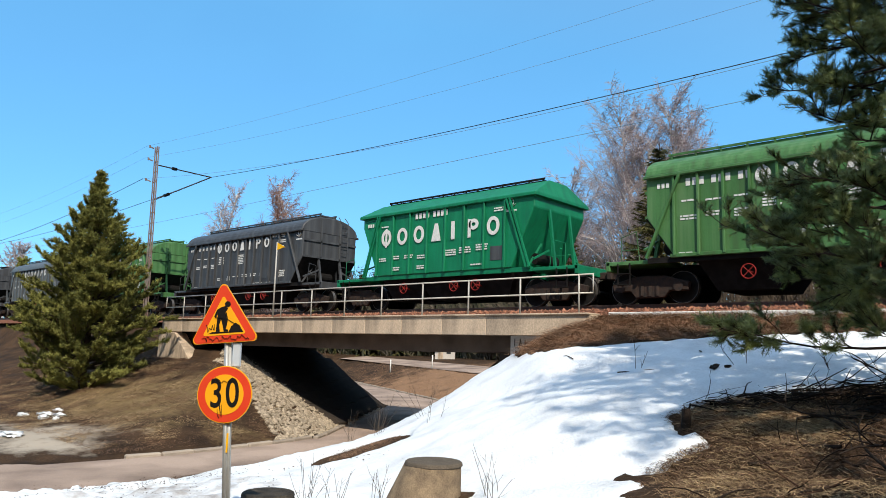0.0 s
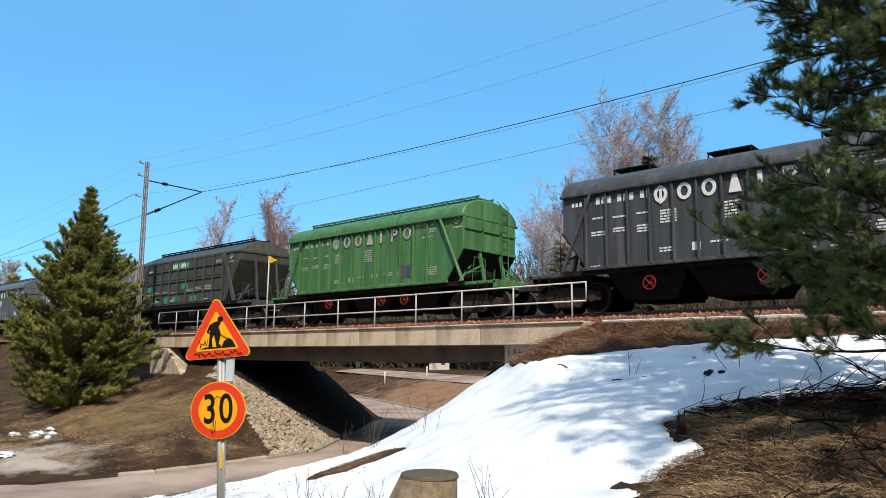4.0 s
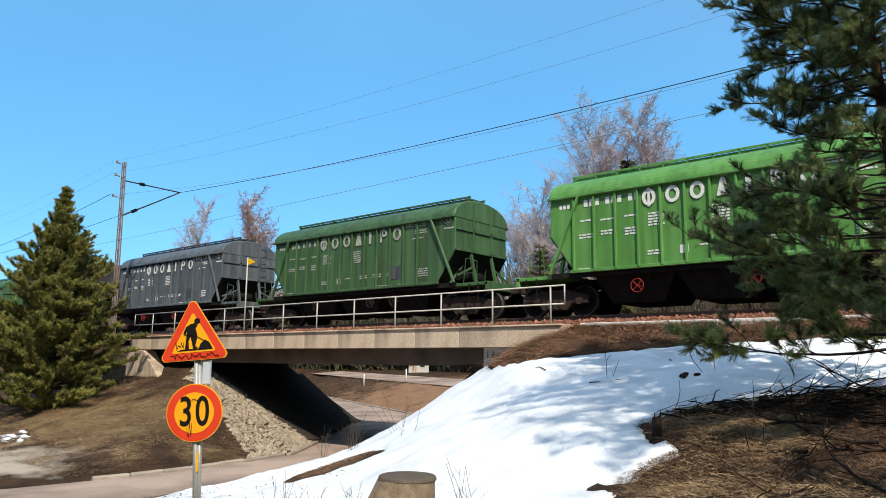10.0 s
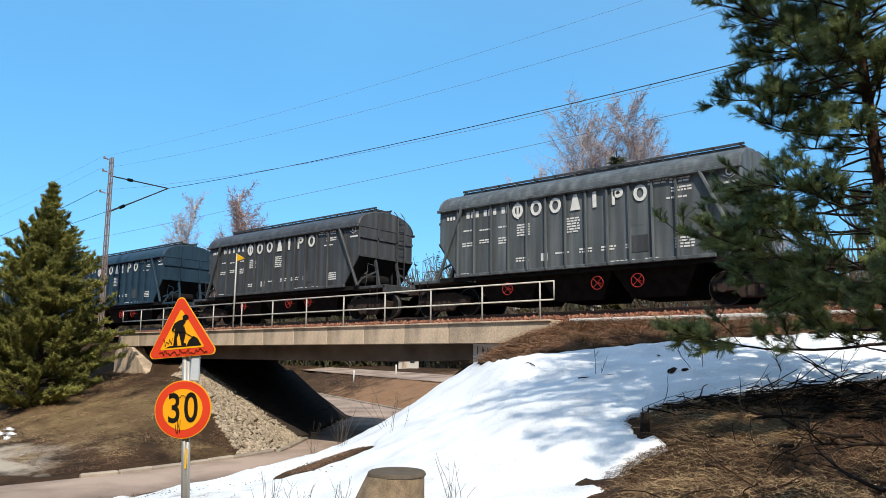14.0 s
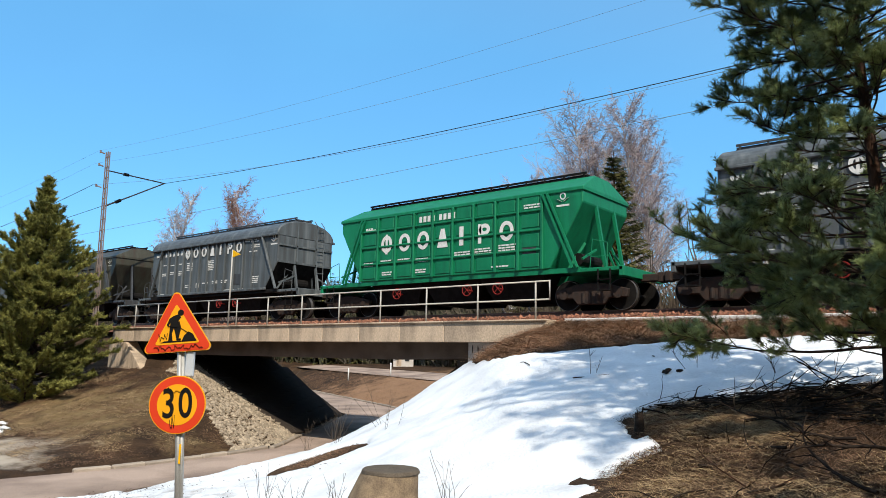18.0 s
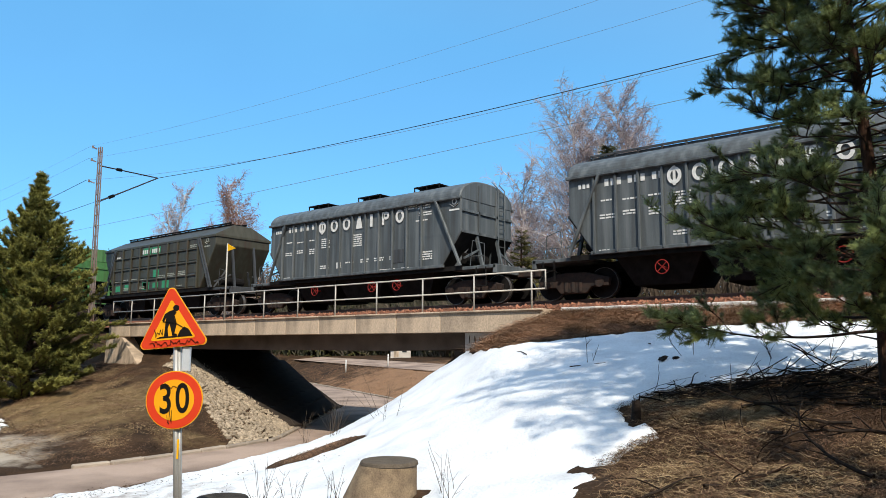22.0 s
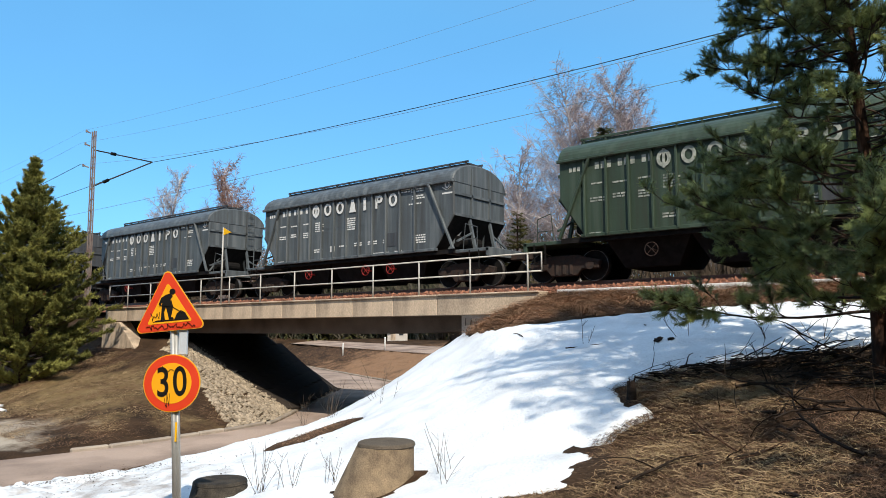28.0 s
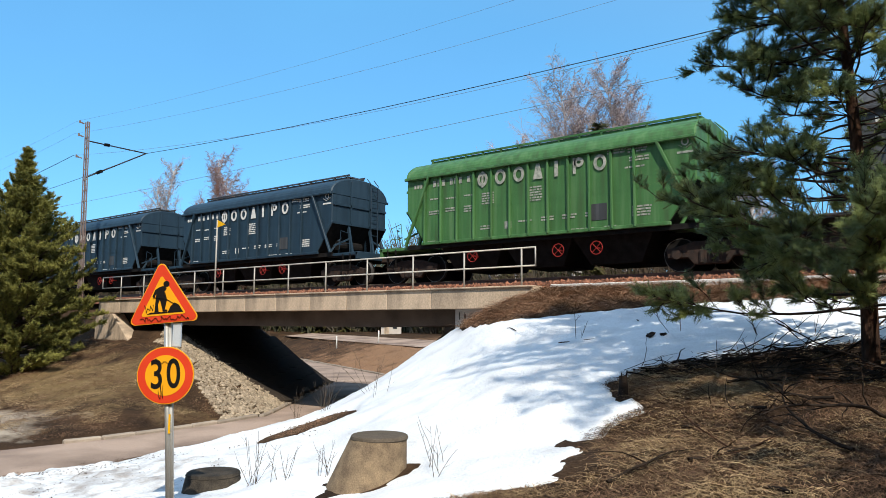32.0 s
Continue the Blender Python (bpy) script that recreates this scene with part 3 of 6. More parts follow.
# ---- railway bridge ----
def build_bridge():
    bridge = tagged(new("bridge"), "concrete railway bridge over the foot path", "bridge", kind="structure")
    bm = bmesh.new()
    box(bm, 0, 0, 0, 1.0, 0.5, 0.6)
    box(bm, 0, -0.02, 0.31, 1.0, 0.6, 0.05)
    bevel(bm, 0.012)
    me = mesh_of("edge_panel", bm)
    me.materials.append(M_CONCRETE)
    cuts = [-34.6, -32.6, -30.7, -28.8, -26.9, -25.0, -23.1, -21.25, -19.4, -17.55, -15.7, -13.88, -10.25]
    for a, b in zip(cuts, cuts[1:]):
        ob = part("edge_panel", me, M_CONCRETE, bridge)
        ob.matrix_basis = Matrix.Translation(((a + b) / 2, 17.27, 3.98)) @ Matrix.Diagonal((b - a - 0.014, 1, 1, 1))
    far = part("far_edge", me, M_CONCRETE, bridge)
    far.matrix_basis = Matrix.Translation((-22.4, 25.3, 3.98)) @ Matrix.Diagonal((24.3, -1, 1, 1))
    # The deck takes the concrete with shade put into its colour.
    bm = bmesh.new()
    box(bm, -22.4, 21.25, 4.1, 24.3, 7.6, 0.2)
    part("deck", bm, M_CONCRETE_SHADE, bridge)
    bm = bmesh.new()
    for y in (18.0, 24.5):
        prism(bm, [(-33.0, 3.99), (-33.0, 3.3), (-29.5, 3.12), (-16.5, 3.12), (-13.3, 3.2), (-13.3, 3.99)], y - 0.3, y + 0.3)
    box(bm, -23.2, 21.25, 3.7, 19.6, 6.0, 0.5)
    part("girder", bm, M_GIRDER, bridge, "dark brown concrete girder")
    bm = bmesh.new()
    box(bm, -12.0, 21.2, 1.9, 2.66, 7.3, 4.15)
    part("abutment", bm, M_CONCRETE_PALE, bridge, "pale painted concrete abutment with black scrawls")
    # Bearings, also in the shade-darkened colour.
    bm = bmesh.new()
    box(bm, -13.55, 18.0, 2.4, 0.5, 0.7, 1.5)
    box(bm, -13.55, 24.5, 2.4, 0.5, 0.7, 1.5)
    part("bearing", bm, M_CONCRETE_SHADE, bridge)
    # Left abutment: its blackness is shade put into the colour.
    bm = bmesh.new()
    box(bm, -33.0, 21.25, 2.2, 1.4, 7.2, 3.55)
    part("abutment", bm, M_CONCRETE_SHADE, bridge)
    bm = bmesh.new()
    prism(bm, [(-34.7, 3.64), (-33.1, 3.64), (-31.3, 2.2), (-34.7, 2.0)], 16.95, 17.55)
    bevel(bm, 0.02)
    part("wing_wall", bm, M_CONCRETE, bridge)
    # black scrawls on the abutment
    bm = bmesh.new()
    rnd = random.Random(8)
    x = -13.2
    while x < -10.9:
        w = rnd.uniform(0.12, 0.3)
        for k in range(4):
            p = (x + rnd.uniform(0, w), 17.54, rnd.uniform(2.95, 3.6))
            q = (x + rnd.uniform(0, w), 17.54, rnd.uniform(2.95, 3.6))
            if (Vector(p) - Vector(q)).length > 0.06:
                beam(bm, p, q, 0.035, 0.008)
        x += w + 0.04
    part("scrawl", bm, M_SIGN_BLACK, bridge)
    return bridge


M_GIRDER = mat("dark_brown_concrete", (0.17, 0.125, 0.095), 0.9, 0, 0.25, 0.9, 30, 0.2, other=(0.09, 0.066, 0.05))
M_CONCRETE_PALE = mat("pale_painted_concrete", (0.72, 0.69, 0.65), 0.9, 0, 0.15, 2, 40, 0.1)
build_bridge()


def build_railing():
    railing = tagged(new("railing"), "pale steel pipe railing on the bridge edge", "railing")
    bm = bmesh.new()
    rod(bm, (0, 0, 0), (0, 0, 1.07), 0.026)
    me = mesh_of("post", bm, True)
    me.materials.append(M_RAILING)
    for k in range(12):
        part("post", me, M_RAILING, railing).location = (-10.65 - 2.0 * k, 17.08, 4.3)
    for name, z, x1 in (("top_rail", 5.37, -10.2), ("middle_rail", 4.86, -10.2)):
        bm = bmesh.new()
        rod(bm, (-34.4, 17.08, z), (x1, 17.08, z), 0.024)
        part(name, bm, M_RAILING, railing, smooth=True)
    for x in (-10.2, -34.4):
        bm = bmesh.new()
        rod(bm, (x, 17.08, 4.84), (x, 17.08, 5.39), 0.022)
        part("end_bar", bm, M_RAILING, railing, smooth=True)
    marker = tagged(new("marker_post"), "thin pale pole with a small yellow triangular marker", "marker post")
    marker.location = (-25.05, 16.98, 4.3)
    bm = bmesh.new()
    rod(bm, (0, 0, 0), (0, 0, 3.1), 0.035, 0.03)
    part("pole", bm, M_RAILING, marker, smooth=True)
    bm = bmesh.new()
    prism(bm, [(0.03, 3.08), (0.03, 2.78), (0.55, 2.86)], -0.012, 0.012)
    part("marker_plate", bm, M_FLAG, marker, "yellow triangular plate")


build_railing()


# ---- track ----
def build_track():
    bed = tagged(new("track_bed"), "red-brown stone ballast under the railway track", "ballast", kind="structure")
    bm = bmesh.new()
    prism(bm, [(-2.9, 0.0), (-1.75, 0.36), (1.75, 0.36), (2.9, 0.0)], 0, 1)
    me = mesh_of("ballast", bm)
    ob = part("ballast", me, M_BALLAST, bed)
    ob.matrix_basis = Matrix.Translation((-100, 21.2, 4.2)) @ Matrix(((0, 260, 0, 0), (1, 0, 0, 0), (0, 0, 1, 0), (0, 0, 0, 1)))
    # loose stones on the near shoulder
    rnd = np.random.RandomState(5)
    n = 5200
    x, y = -36 + 44 * rnd.rand(n) ** 0.6, 17.55 + 2.4 * rnd.rand(n)
    z = np.interp(y, [17.5, 18.3, 19.45, 20.5], [4.26, 4.24, 4.56, 4.56])
    on_deck = (x < -10.4)
    z = np.where(on_deck, np.maximum(z, 4.26), np.interp(y, [17.5, 18.3, 19.45, 20.5], [4.24, 4.28, 4.56, 4.56]))
    oct_v = np.array([(1, 0, 0), (-1, 0, 0), (0, 1, 0), (0, -1, 0), (0, 0, 1), (0, 0, -1)], float)
    oct_f = np.array([(0, 2, 4), (2, 1, 4), (1, 3, 4), (3, 0, 4), (2, 0, 5), (1, 2, 5), (3, 1, 5), (0, 3, 5)])
    size = rnd.uniform(0.03, 0.075, (n, 1, 1))
    v = oct_v[None] * (0.7 + 0.6 * rnd.rand(n, 6, 1)) * size * rnd.uniform(0.7, 1.3, (n, 1, 3)) + np.stack([x, y, z], 1)[:, None]
    f = oct_f[None] + 6 * np.arange(n)[:, None, None]
    ob = raw("ballast_stones", v.reshape(-1, 3).tolist(), f.reshape(-1, 3).tolist(), M_STONES, bed)
    ob["kind"] = "stuff"
    track = tagged(new("track"), "steel rails on concrete sleepers", "railway track", kind="structure")
    for y in (-0.76, 0.76):
        bm = bmesh.new()
        box(bm, -30, 21.2 + y, 4.745, 260, 0.07, 0.05)
        box(bm, -30, 21.2 + y, 4.67, 260, 0.02, 0.12)
        box(bm, -30, 21.2 + y, 4.605, 260, 0.14, 0.02)
        part("rail", bm, M_RAIL, track)
    bm = bmesh.new()
    box(bm, 0, 0, 0, 0.25, 2.6, 0.16)
    bevel(bm, 0.02)
    me = mesh_of("sleeper", bm)
    me.materials.append(M_CONCRETE_SHADE)
    for k in range(95):
        part("sleeper", me, M_CONCRETE_SHADE, track).location = (-50 + 0.6 * k, 21.2, 4.52)
    bm = bmesh.new()
    for k in range(7):
        box(bm, -9.3 + 1.25 * k, 17.5, 4.24, 1.23, 0.25, 0.2)
    bevel(bm, 0.015)
    tagged(part("edge_kerb", bm, M_CONCRETE_PALE), "pale concrete edging beside the ballast", "edging", kind="structure")


def island(m, amount=0.4):
    """Let joined pieces differ one from the other."""
    n, l = m.node_tree.nodes, m.node_tree.links
    geo, mr = n.new("ShaderNodeNewGeometry"), n.new("ShaderNodeMapRange")
    mr.inputs["To Min"].default_value, mr.inputs["To Max"].default_value = 1 - amount, 1 + amount
    l.new(geo.outputs["Random Per Island"], mr.inputs["Value"])
    l.new(mr.outputs[0], n["Hue/Saturation/Value"].inputs["Value"])
    return m


M_STONES = island(mat("loose_ballast_stone", (0.29, 0.12, 0.07), 0.95, 0, 0.2, 9, 45, 0.3, other=(0.19, 0.095, 0.065)), 0.5)
build_track()


# ---- catenary ----
def build_mast():
    mast = tagged(new("catenary_mast"), "tall rusty lattice steel catenary mast", "mast")
    foot, top = Vector((-37.35, 17.4, 4.1)), Vector((-37.65, 17.4, 13.75))
    for s in (-1, 1):
        bm = bmesh.new()
        for o in (-0.045, 0.045):
            beam(bm, foot + Vector((0.18 * s, o, 0)), top + Vector((0.11 * s, o, 0)), 0.055, 0.03)
        part("leg", bm, M_MAST, mast)
    bm = bmesh.new()
    box(bm, 0, 0, 0, 0.3, 0.03, 0.06)
    me = mesh_of("rung", bm)
    me.materials.append(M_MAST)
    for k in range(17):
        ob = part("rung", me, M_MAST, mast)
        ob.location = foot.lerp(top, (k + 0.5) / 17)
    tip = Vector((-37.5, 20.65, 12.66))
    for name, z0, u in (("upper_stay", 12.72, 0.28), ("strut", 10.75, 0.18)):
        a = Vector((-37.55, 17.4, z0))
        bm = bmesh.new()
        rod(bm, a, tip, 0.035)
        arm = part(name, bm, M_WIRE, mast)
        bm = bmesh.new()
        for k in range(5):
            p = a.lerp(tip, u + 0.018 * k)
            rod(bm, p, a.lerp(tip, u + 0.018 * k + 0.012), 0.10, 0.06)
        part("insulator", bm, M_SIGN_BLACK, arm)
    for z, w in ((13.6, 0.18), (12.9, 0.2), (11.75, 0.25)):
        bm = bmesh.new()
        beam(bm, (-37.6, 17.2, z), (-37.6 - 0.1, 17.2 - w, z + 0.08), 0.06, 0.06)
        rod(bm, (-37.7, 17.2 - w, z + 0.02), (-37.7, 17.2 - w, z + 0.16), 0.05)
        part("bracket", bm, M_MAST, mast)


def wire(name, pts, r, material, label):
    c = bpy.data.curves.new(name, "CURVE")
    c.dimensions, c.bevel_depth, c.bevel_resolution = "3D", r, 1
    s = c.splines.new("POLY")
    s.points.add(len(pts) - 1)
    for p, v in zip(s.points, pts):
        p.co = (*v, 1)
    c.materials.append(material)
    return tagged(new(name, c), label, "wire")


def hang(a, b, sag, n=24):
    a, b = Vector(a), Vector(b)
    return [a.lerp(b, k / n) - Vector((0, 0, 4 * sag * (k / n) * (1 - k / n))) for k in range(n + 1)]


def build_wires():
    tip = (-37.5, 20.65, 12.66)
    wire("messenger_wire", hang(tip, (22, 20.7, 12.66), 0.85), 0.014, M_WIRE, "dark overhead messenger wire")
    wire("messenger_wire", hang((-97, 20.7, 12.66), tip, 1.0), 0.014, M_WIRE, "dark overhead messenger wire")
    wire("contact_wire", [(-97, 20.6, 10.72), (-37.5, 20.9, 10.70), (22, 20.6, 10.70)], 0.009, M_WIRE_PALE, "thin contact wire over the track")
    wire("return_wire", hang((-37.7, 16.8, 11.85), (22, 16.8, 11.85), 1.75), 0.006, M_WIRE_PALE, "thin pale return conductor")
    wire("return_wire", hang((-97, 16.8, 11.85), (-37.7, 16.8, 11.85), 1.6), 0.014, M_WIRE, "thin dark return conductor")
    wire("feeder_wire", hang((-37.7, 16.8, 13.0), (22, 16.8, 13.0), 1.35), 0.0045, M_WIRE_PALE, "faint thin feeder wire on the mast")
    wire("feeder_wire", hang((-97, 16.8, 13.0), (-37.7, 16.8, 13.0), 1.35), 0.0045, M_WIRE_PALE, "faint thin feeder wire on the mast")
    wire("feeder_wire", hang((-37.7, 16.9, 13.7), (22, 16.9, 13.9), 1.2), 0.004, M_WIRE_PALE, "faint thin feeder wire on the mast")
    wire("feeder_wire", hang((-97, 16.9, 13.7), (-37.7, 16.9, 13.7), 1.2), 0.004, M_WIRE_PALE, "faint thin feeder wire on the mast")


build_mast()
build_wires()


# ---- train ----
RAIL_TOP, TRACK_Y = 4.77, 21.2
MESH = {}


def keep(name, make, material, smooth=False):
    """The mesh of that name, made once and shared by the alike parts."""
    if name not in MESH:
        bm = bmesh.new()
        make(bm)
        MESH[name] = mesh_of(name, bm, smooth)
        MESH[name].materials.append(material)
    return MESH[name]


def piece(name, key, make, material, parent, label="", at=None, smooth=False, paint=None):
    ob = part(name, keep(key, make, material, smooth), material, parent, label)
    if paint:
        ob.material_slots[0].link = "OBJECT"
        ob.material_slots[0].material = paint
    if at:
        ob.matrix_basis = at if isinstance(at, Matrix) else Matrix.Translation(at)
    return ob


SIDE = 1.58


def round_body(bm):
    prism(bm, [(-5.3, 3.74), (-5.3, 2.5), (-4.45, 1.3), (4.45, 1.3), (5.3, 2.5), (5.3, 3.74)], -SIDE, SIDE)
    bevel(bm, 0.03)


def round_roof(bm):
    arc = [(-1.57, 3.66)] + [(1.66 * math.copysign(abs(math.sin(a)) ** 0.92, a), 3.72 + 0.76 * math.cos(a) ** 0.95) for a in np.linspace(-1.5, 1.5, 21)] + [(1.57, 3.66)]
    prism(bm, arc, -5.32, 5.32)
    bmesh.ops.transform(bm, matrix=Matrix(((0, 1, 0, 0), (1, 0, 0, 0), (0, 0, 1, 0), (0, 0, 0, 1))), verts=bm.verts)
    bmesh.ops.reverse_faces(bm, faces=bm.faces)
    bmesh.ops.recalc_face_normals(bm, faces=bm.faces)
    bevel(bm, 0.04, 60)


def ship_body(bm):
    prism(bm, [(-5.45, 3.8), (-5.45, 3.35), (-4.25, 1.3), (4.25, 1.3), (5.45, 3.35), (5.45, 3.8)], -SIDE, SIDE)
    bevel(bm, 0.03)


def ship_roof(bm):
    hip_roof(bm, 5.62, 1.7, 5.35, 0.55, 4.46)


def hip_roof(bm, ex, ey, tx, ty, tz):
    """Eaves at ex, ey; a flat ridge at tx, ty."""
    low = [bm.verts.new((sx * ex, sy * ey, 3.72)) for sx, sy in ((-1, -1), (1, -1), (1, 1), (-1, 1))]
    mid = [bm.verts.new((sx * ex, sy * ey, 3.84)) for sx, sy in ((-1, -1), (1, -1), (1, 1), (-1, 1))]
    top = [bm.verts.new((sx * tx, sy * ty, tz)) for sx, sy in ((-1, -1), (1, -1), (1, 1), (-1, 1))]
    for a, b in ((low, mid), (mid, top)):
        for i in range(4):
            j = (i + 1) % 4
            bm.faces.new((a[i], a[j], b[j], b[i]))
    bm.faces.new(top)
    bm.faces.new(low[::-1])
    bmesh.ops.recalc_face_normals(bm, faces=bm.faces)
    bevel(bm, 0.02, 15)


def flush_roof(bm):
    hip_roof(bm, 5.5, 1.63, 5.32, 0.5, 4.42)


def walkway(bm, half=5.1, z=4.33):
    for y in (-0.45, 0.45):
        beam(bm, (-half, y, z + 0.32), (half, y, z + 0.32), 0.05, 0.07)
        beam(bm, (-half, y, z + 0.17), (half, y, z + 0.17), 0.03, 0.05)
        for k in range(14):
            x = -half + 0.1 + (2 * half - 0.2) * k / 13
            beam(bm, (x, y, z - 0.14), (x, y, z + 0.32), 0.05, 0.05)
            beam(bm, (x, y * 1.5, z - 0.2), (x, y, z + 0.14), 0.04, 0.04)
    for y in (-0.33, -0.11, 0.11, 0.33):
        box(bm, 0, y, z + 0.24, 2 * half, 0.19, 0.06)


def hatch(bm):
    box(bm, 0, 0, 4.48, 0.95, 1.0, 0.16)
    for y in (-0.62, 0.62):
        beam(bm, (-0.65, y, 4.62), (0.65, y, 4.62), 0.04, 0.04)
        for x in (-0.62, 0, 0.62):
            beam(bm, (x, y, 4.25), (x, y, 4.62), 0.04, 0.04)
    box(bm, 0, 0, 4.62, 1.3, 1.24, 0.03)


def handwheel(bm):
    bmesh.ops.create_circle(bm, segments=3, radius=0.001)
    for i in range(16):
        a, b = 2 * math.pi * i / 16, 2 * math.pi * (i + 1) / 16
        rod(bm, (0.2 * math.cos(a), 0, 0.2 * math.sin(a)), (0.2 * math.cos(b), 0, 0.2 * math.sin(b)), 0.014, n=5)
    for i in range(2):
        a = math.pi / 4 + math.pi * i / 2
        rod(bm, (-0.2 * math.cos(a), 0, -0.2 * math.sin(a)), (0.2 * math.cos(a), 0, 0.2 * math.sin(a)), 0.012, n=5)
    rod(bm, (0, 0, 0), (0, 0.5, 0), 0.03, n=6)


def funnel(bm):
    r = box(bm, 0, 0, 0.82, 2.75, 2.7, 1.0)
    for v in r:
        if v.co.z < 0.8:
            v.co.x *= 0.6
            v.co.y *= 0.75


def side_frame(bm, s):
    y = s * 1.05
    prism(bm, [(-1.25, 0.62), (-1.2, 0.36), (-0.62, 0.36), (-0.45, 0.16), (0.45, 0.16), (0.62, 0.36), (1.2, 0.36), (1.25, 0.62), (0.75, 0.74), (0.5, 0.82), (-0.5, 0.82), (-0.75, 0.74)], y - 0.09, y + 0.09)
    bevel(bm, 0.025)
    for x in (-0.25, 0, 0.25):
        rod(bm, (x, y + s * 0.05, 0.22), (x, y + s * 0.05, 0.52), 0.085, n=8)
    for x in (-0.925, 0.925):
        rod(bm, (x, y - 0.12, 0.48), (x, y + 0.14 * s + 0.0, 0.48), 0.15, n=10)


def wheelset(bm):
    rod(bm, (0, -0.95, 0), (0, 0.95, 0), 0.085, n=8)
    for y in (-0.79, 0.79):
        s = 1 if y > 0 else -1
        rod(bm, (0, y - 0.065, 0), (0, y + 0.065, 0), 0.478, n=28)
        rod(bm, (0, y - s * 0.1, 0), (0, y - s * 0.06, 0), 0.51, n=28)
        rod(bm, (0, y + s * 0.06, 0), (0, y + s * 0.10, 0), 0.14, n=10)
        first = set(bm.faces)
        ring(bm, 0, 0, y - 0.072, 0.481, 0.481, 0.014, 0.142, n=28)
        for f in bm.faces:
            if f not in first:
                f.material_index = 1
        for k in range(3):
            a = 2 * math.pi * k / 3
            box(bm, 0.27 * math.cos(a), y + s * 0.068, 0.27 * math.sin(a), 0.05, 0.02, 0.05)


def ladder(bm):
    for y in (-0.2, 0.2):
        rod(bm, (0, y, 1.35), (0, y, 4.35), 0.02, n=5)
        rod(bm, (0, y, 4.35), (-0.25, y, 4.62), 0.02, n=5)
    for k in range(9):
        rod(bm, (0, -0.2, 1.5 + 0.34 * k), (0, 0.2, 1.5 + 0.34 * k), 0.016, n=5)


def stencil_shape(bm, k, cx, cz, h):
    """Large painted shapes, one beside the other; k: which."""
    y, w = -SIDE - 0.04, h * 0.2
    if k in (0, 1, 2, 6):
        ring(bm, cx, cz, y, h * 0.42, h * 0.5, w, 0.008, 24)
        if k == 0:
            box(bm, cx, y + 0.004, cz, w * 0.8, 0.006, h * 1.12)
    elif k == 3:
        prism(bm, [(cx - h * 0.36, cz - h / 2), (cx - h * 0.12, cz + h / 2), (cx + h * 0.12, cz + h / 2), (cx + h * 0.36, cz - h / 2)], y, y + 0.008)
    elif k == 4:
        box(bm, cx - h * 0.1, y + 0.004, cz, w * 1.3, 0.008, h)
    else:
        box(bm, cx - h * 0.28, y + 0.004, cz, w, 0.008, h)
        ring(bm, cx + h * 0.02, cz + h * 0.2, y, h * 0.34, h * 0.3, w, 0.007, 18)


def bars(bm, seed, ship):
    """Rows of small unreadable stencilled lines."""
    rnd = random.Random(seed)
    y = -SIDE - (0.034 if ship else 0.01)

    def lines(x, z, w, n, h=0.05):
        for i in range(n):
            u = 0.0
            while u < w - 0.04:
                d = min(rnd.uniform(0.06, 0.2), w - u)
                box(bm, x + u + d / 2, y, z - i * h * 1.7, d, 0.005, h)
                u += d + 0.03
    if ship:
        for x, z, w, n in ((-4.1, 2.0, 0.5, 2), (-3.2, 2.05, 0.55, 2), (-2.3, 2.05, 0.6, 2), (-1.4, 2.0, 0.6, 2), (0.4, 2.1, 0.7, 3), (1.3, 2.15, 0.7, 3), (2.3, 2.2, 0.7, 3), (-3.1, 1.6, 0.5, 2), (-1.4, 1.6, 0.5, 2), (2.0, 1.5, 0.7, 1), (3.3, 3.45, 0.7, 2), (-4.0, 3.3, 0.5, 1)):
            lines(x, z, w, n)
    else:
        for x, z, w, n in ((2.65, 3.66, 0.6, 2), (3.3, 3.62, 0.6, 2), (3.35, 3.36, 0.6, 2), (3.2, 3.08, 0.6, 1), (-4.2, 2.9, 0.4, 1), (-3.5, 2.86, 0.45, 1), (-2.7, 2.88, 0.45, 1), (-4.25, 2.45, 0.5, 2), (-3.5, 2.5, 0.4, 2), (-2.7, 2.5, 0.4, 3), (-1.95, 2.86, 0.5, 5), (-0.1, 2.86, 0.5, 6), (-2.0, 1.75, 0.5, 2), (-0.5, 1.8, 0.5, 1), (0.35, 1.85, 0.45, 2), (1.1, 1.85, 0.5, 2), (1.9, 1.85, 0.5, 2), (3.4, 1.9, 0.6, 4), (1.4, 1.38, 0.8, 1), (2.5, 1.38, 0.4, 1), (-4.3, 1.38, 0.4, 1)):
            lines(x, z, w, n)
        box(bm, -0.9, y, 1.72, 0.26, 0.005, 0.24)


def number(bm, ship, x0=None):
    y, z, h = -SIDE - (0.036 if ship else 0.012), (3.44 if ship else 3.42), 0.22
    for g, x in enumerate(((-1.2, -0.25) if ship else (-4.0, -3.25, -2.5))):
        for i in range(4 if ship else (3 if g < 2 else 2)):
            box(bm, x + i * 0.2, y, z, 0.13, 0.006, h)
    for i in range(3):
        box(bm, (-4.9 if not ship else -4.0) + i * 0.14, y, z - 0.02 if not ship else 3.3, 0.09, 0.006, 0.14)


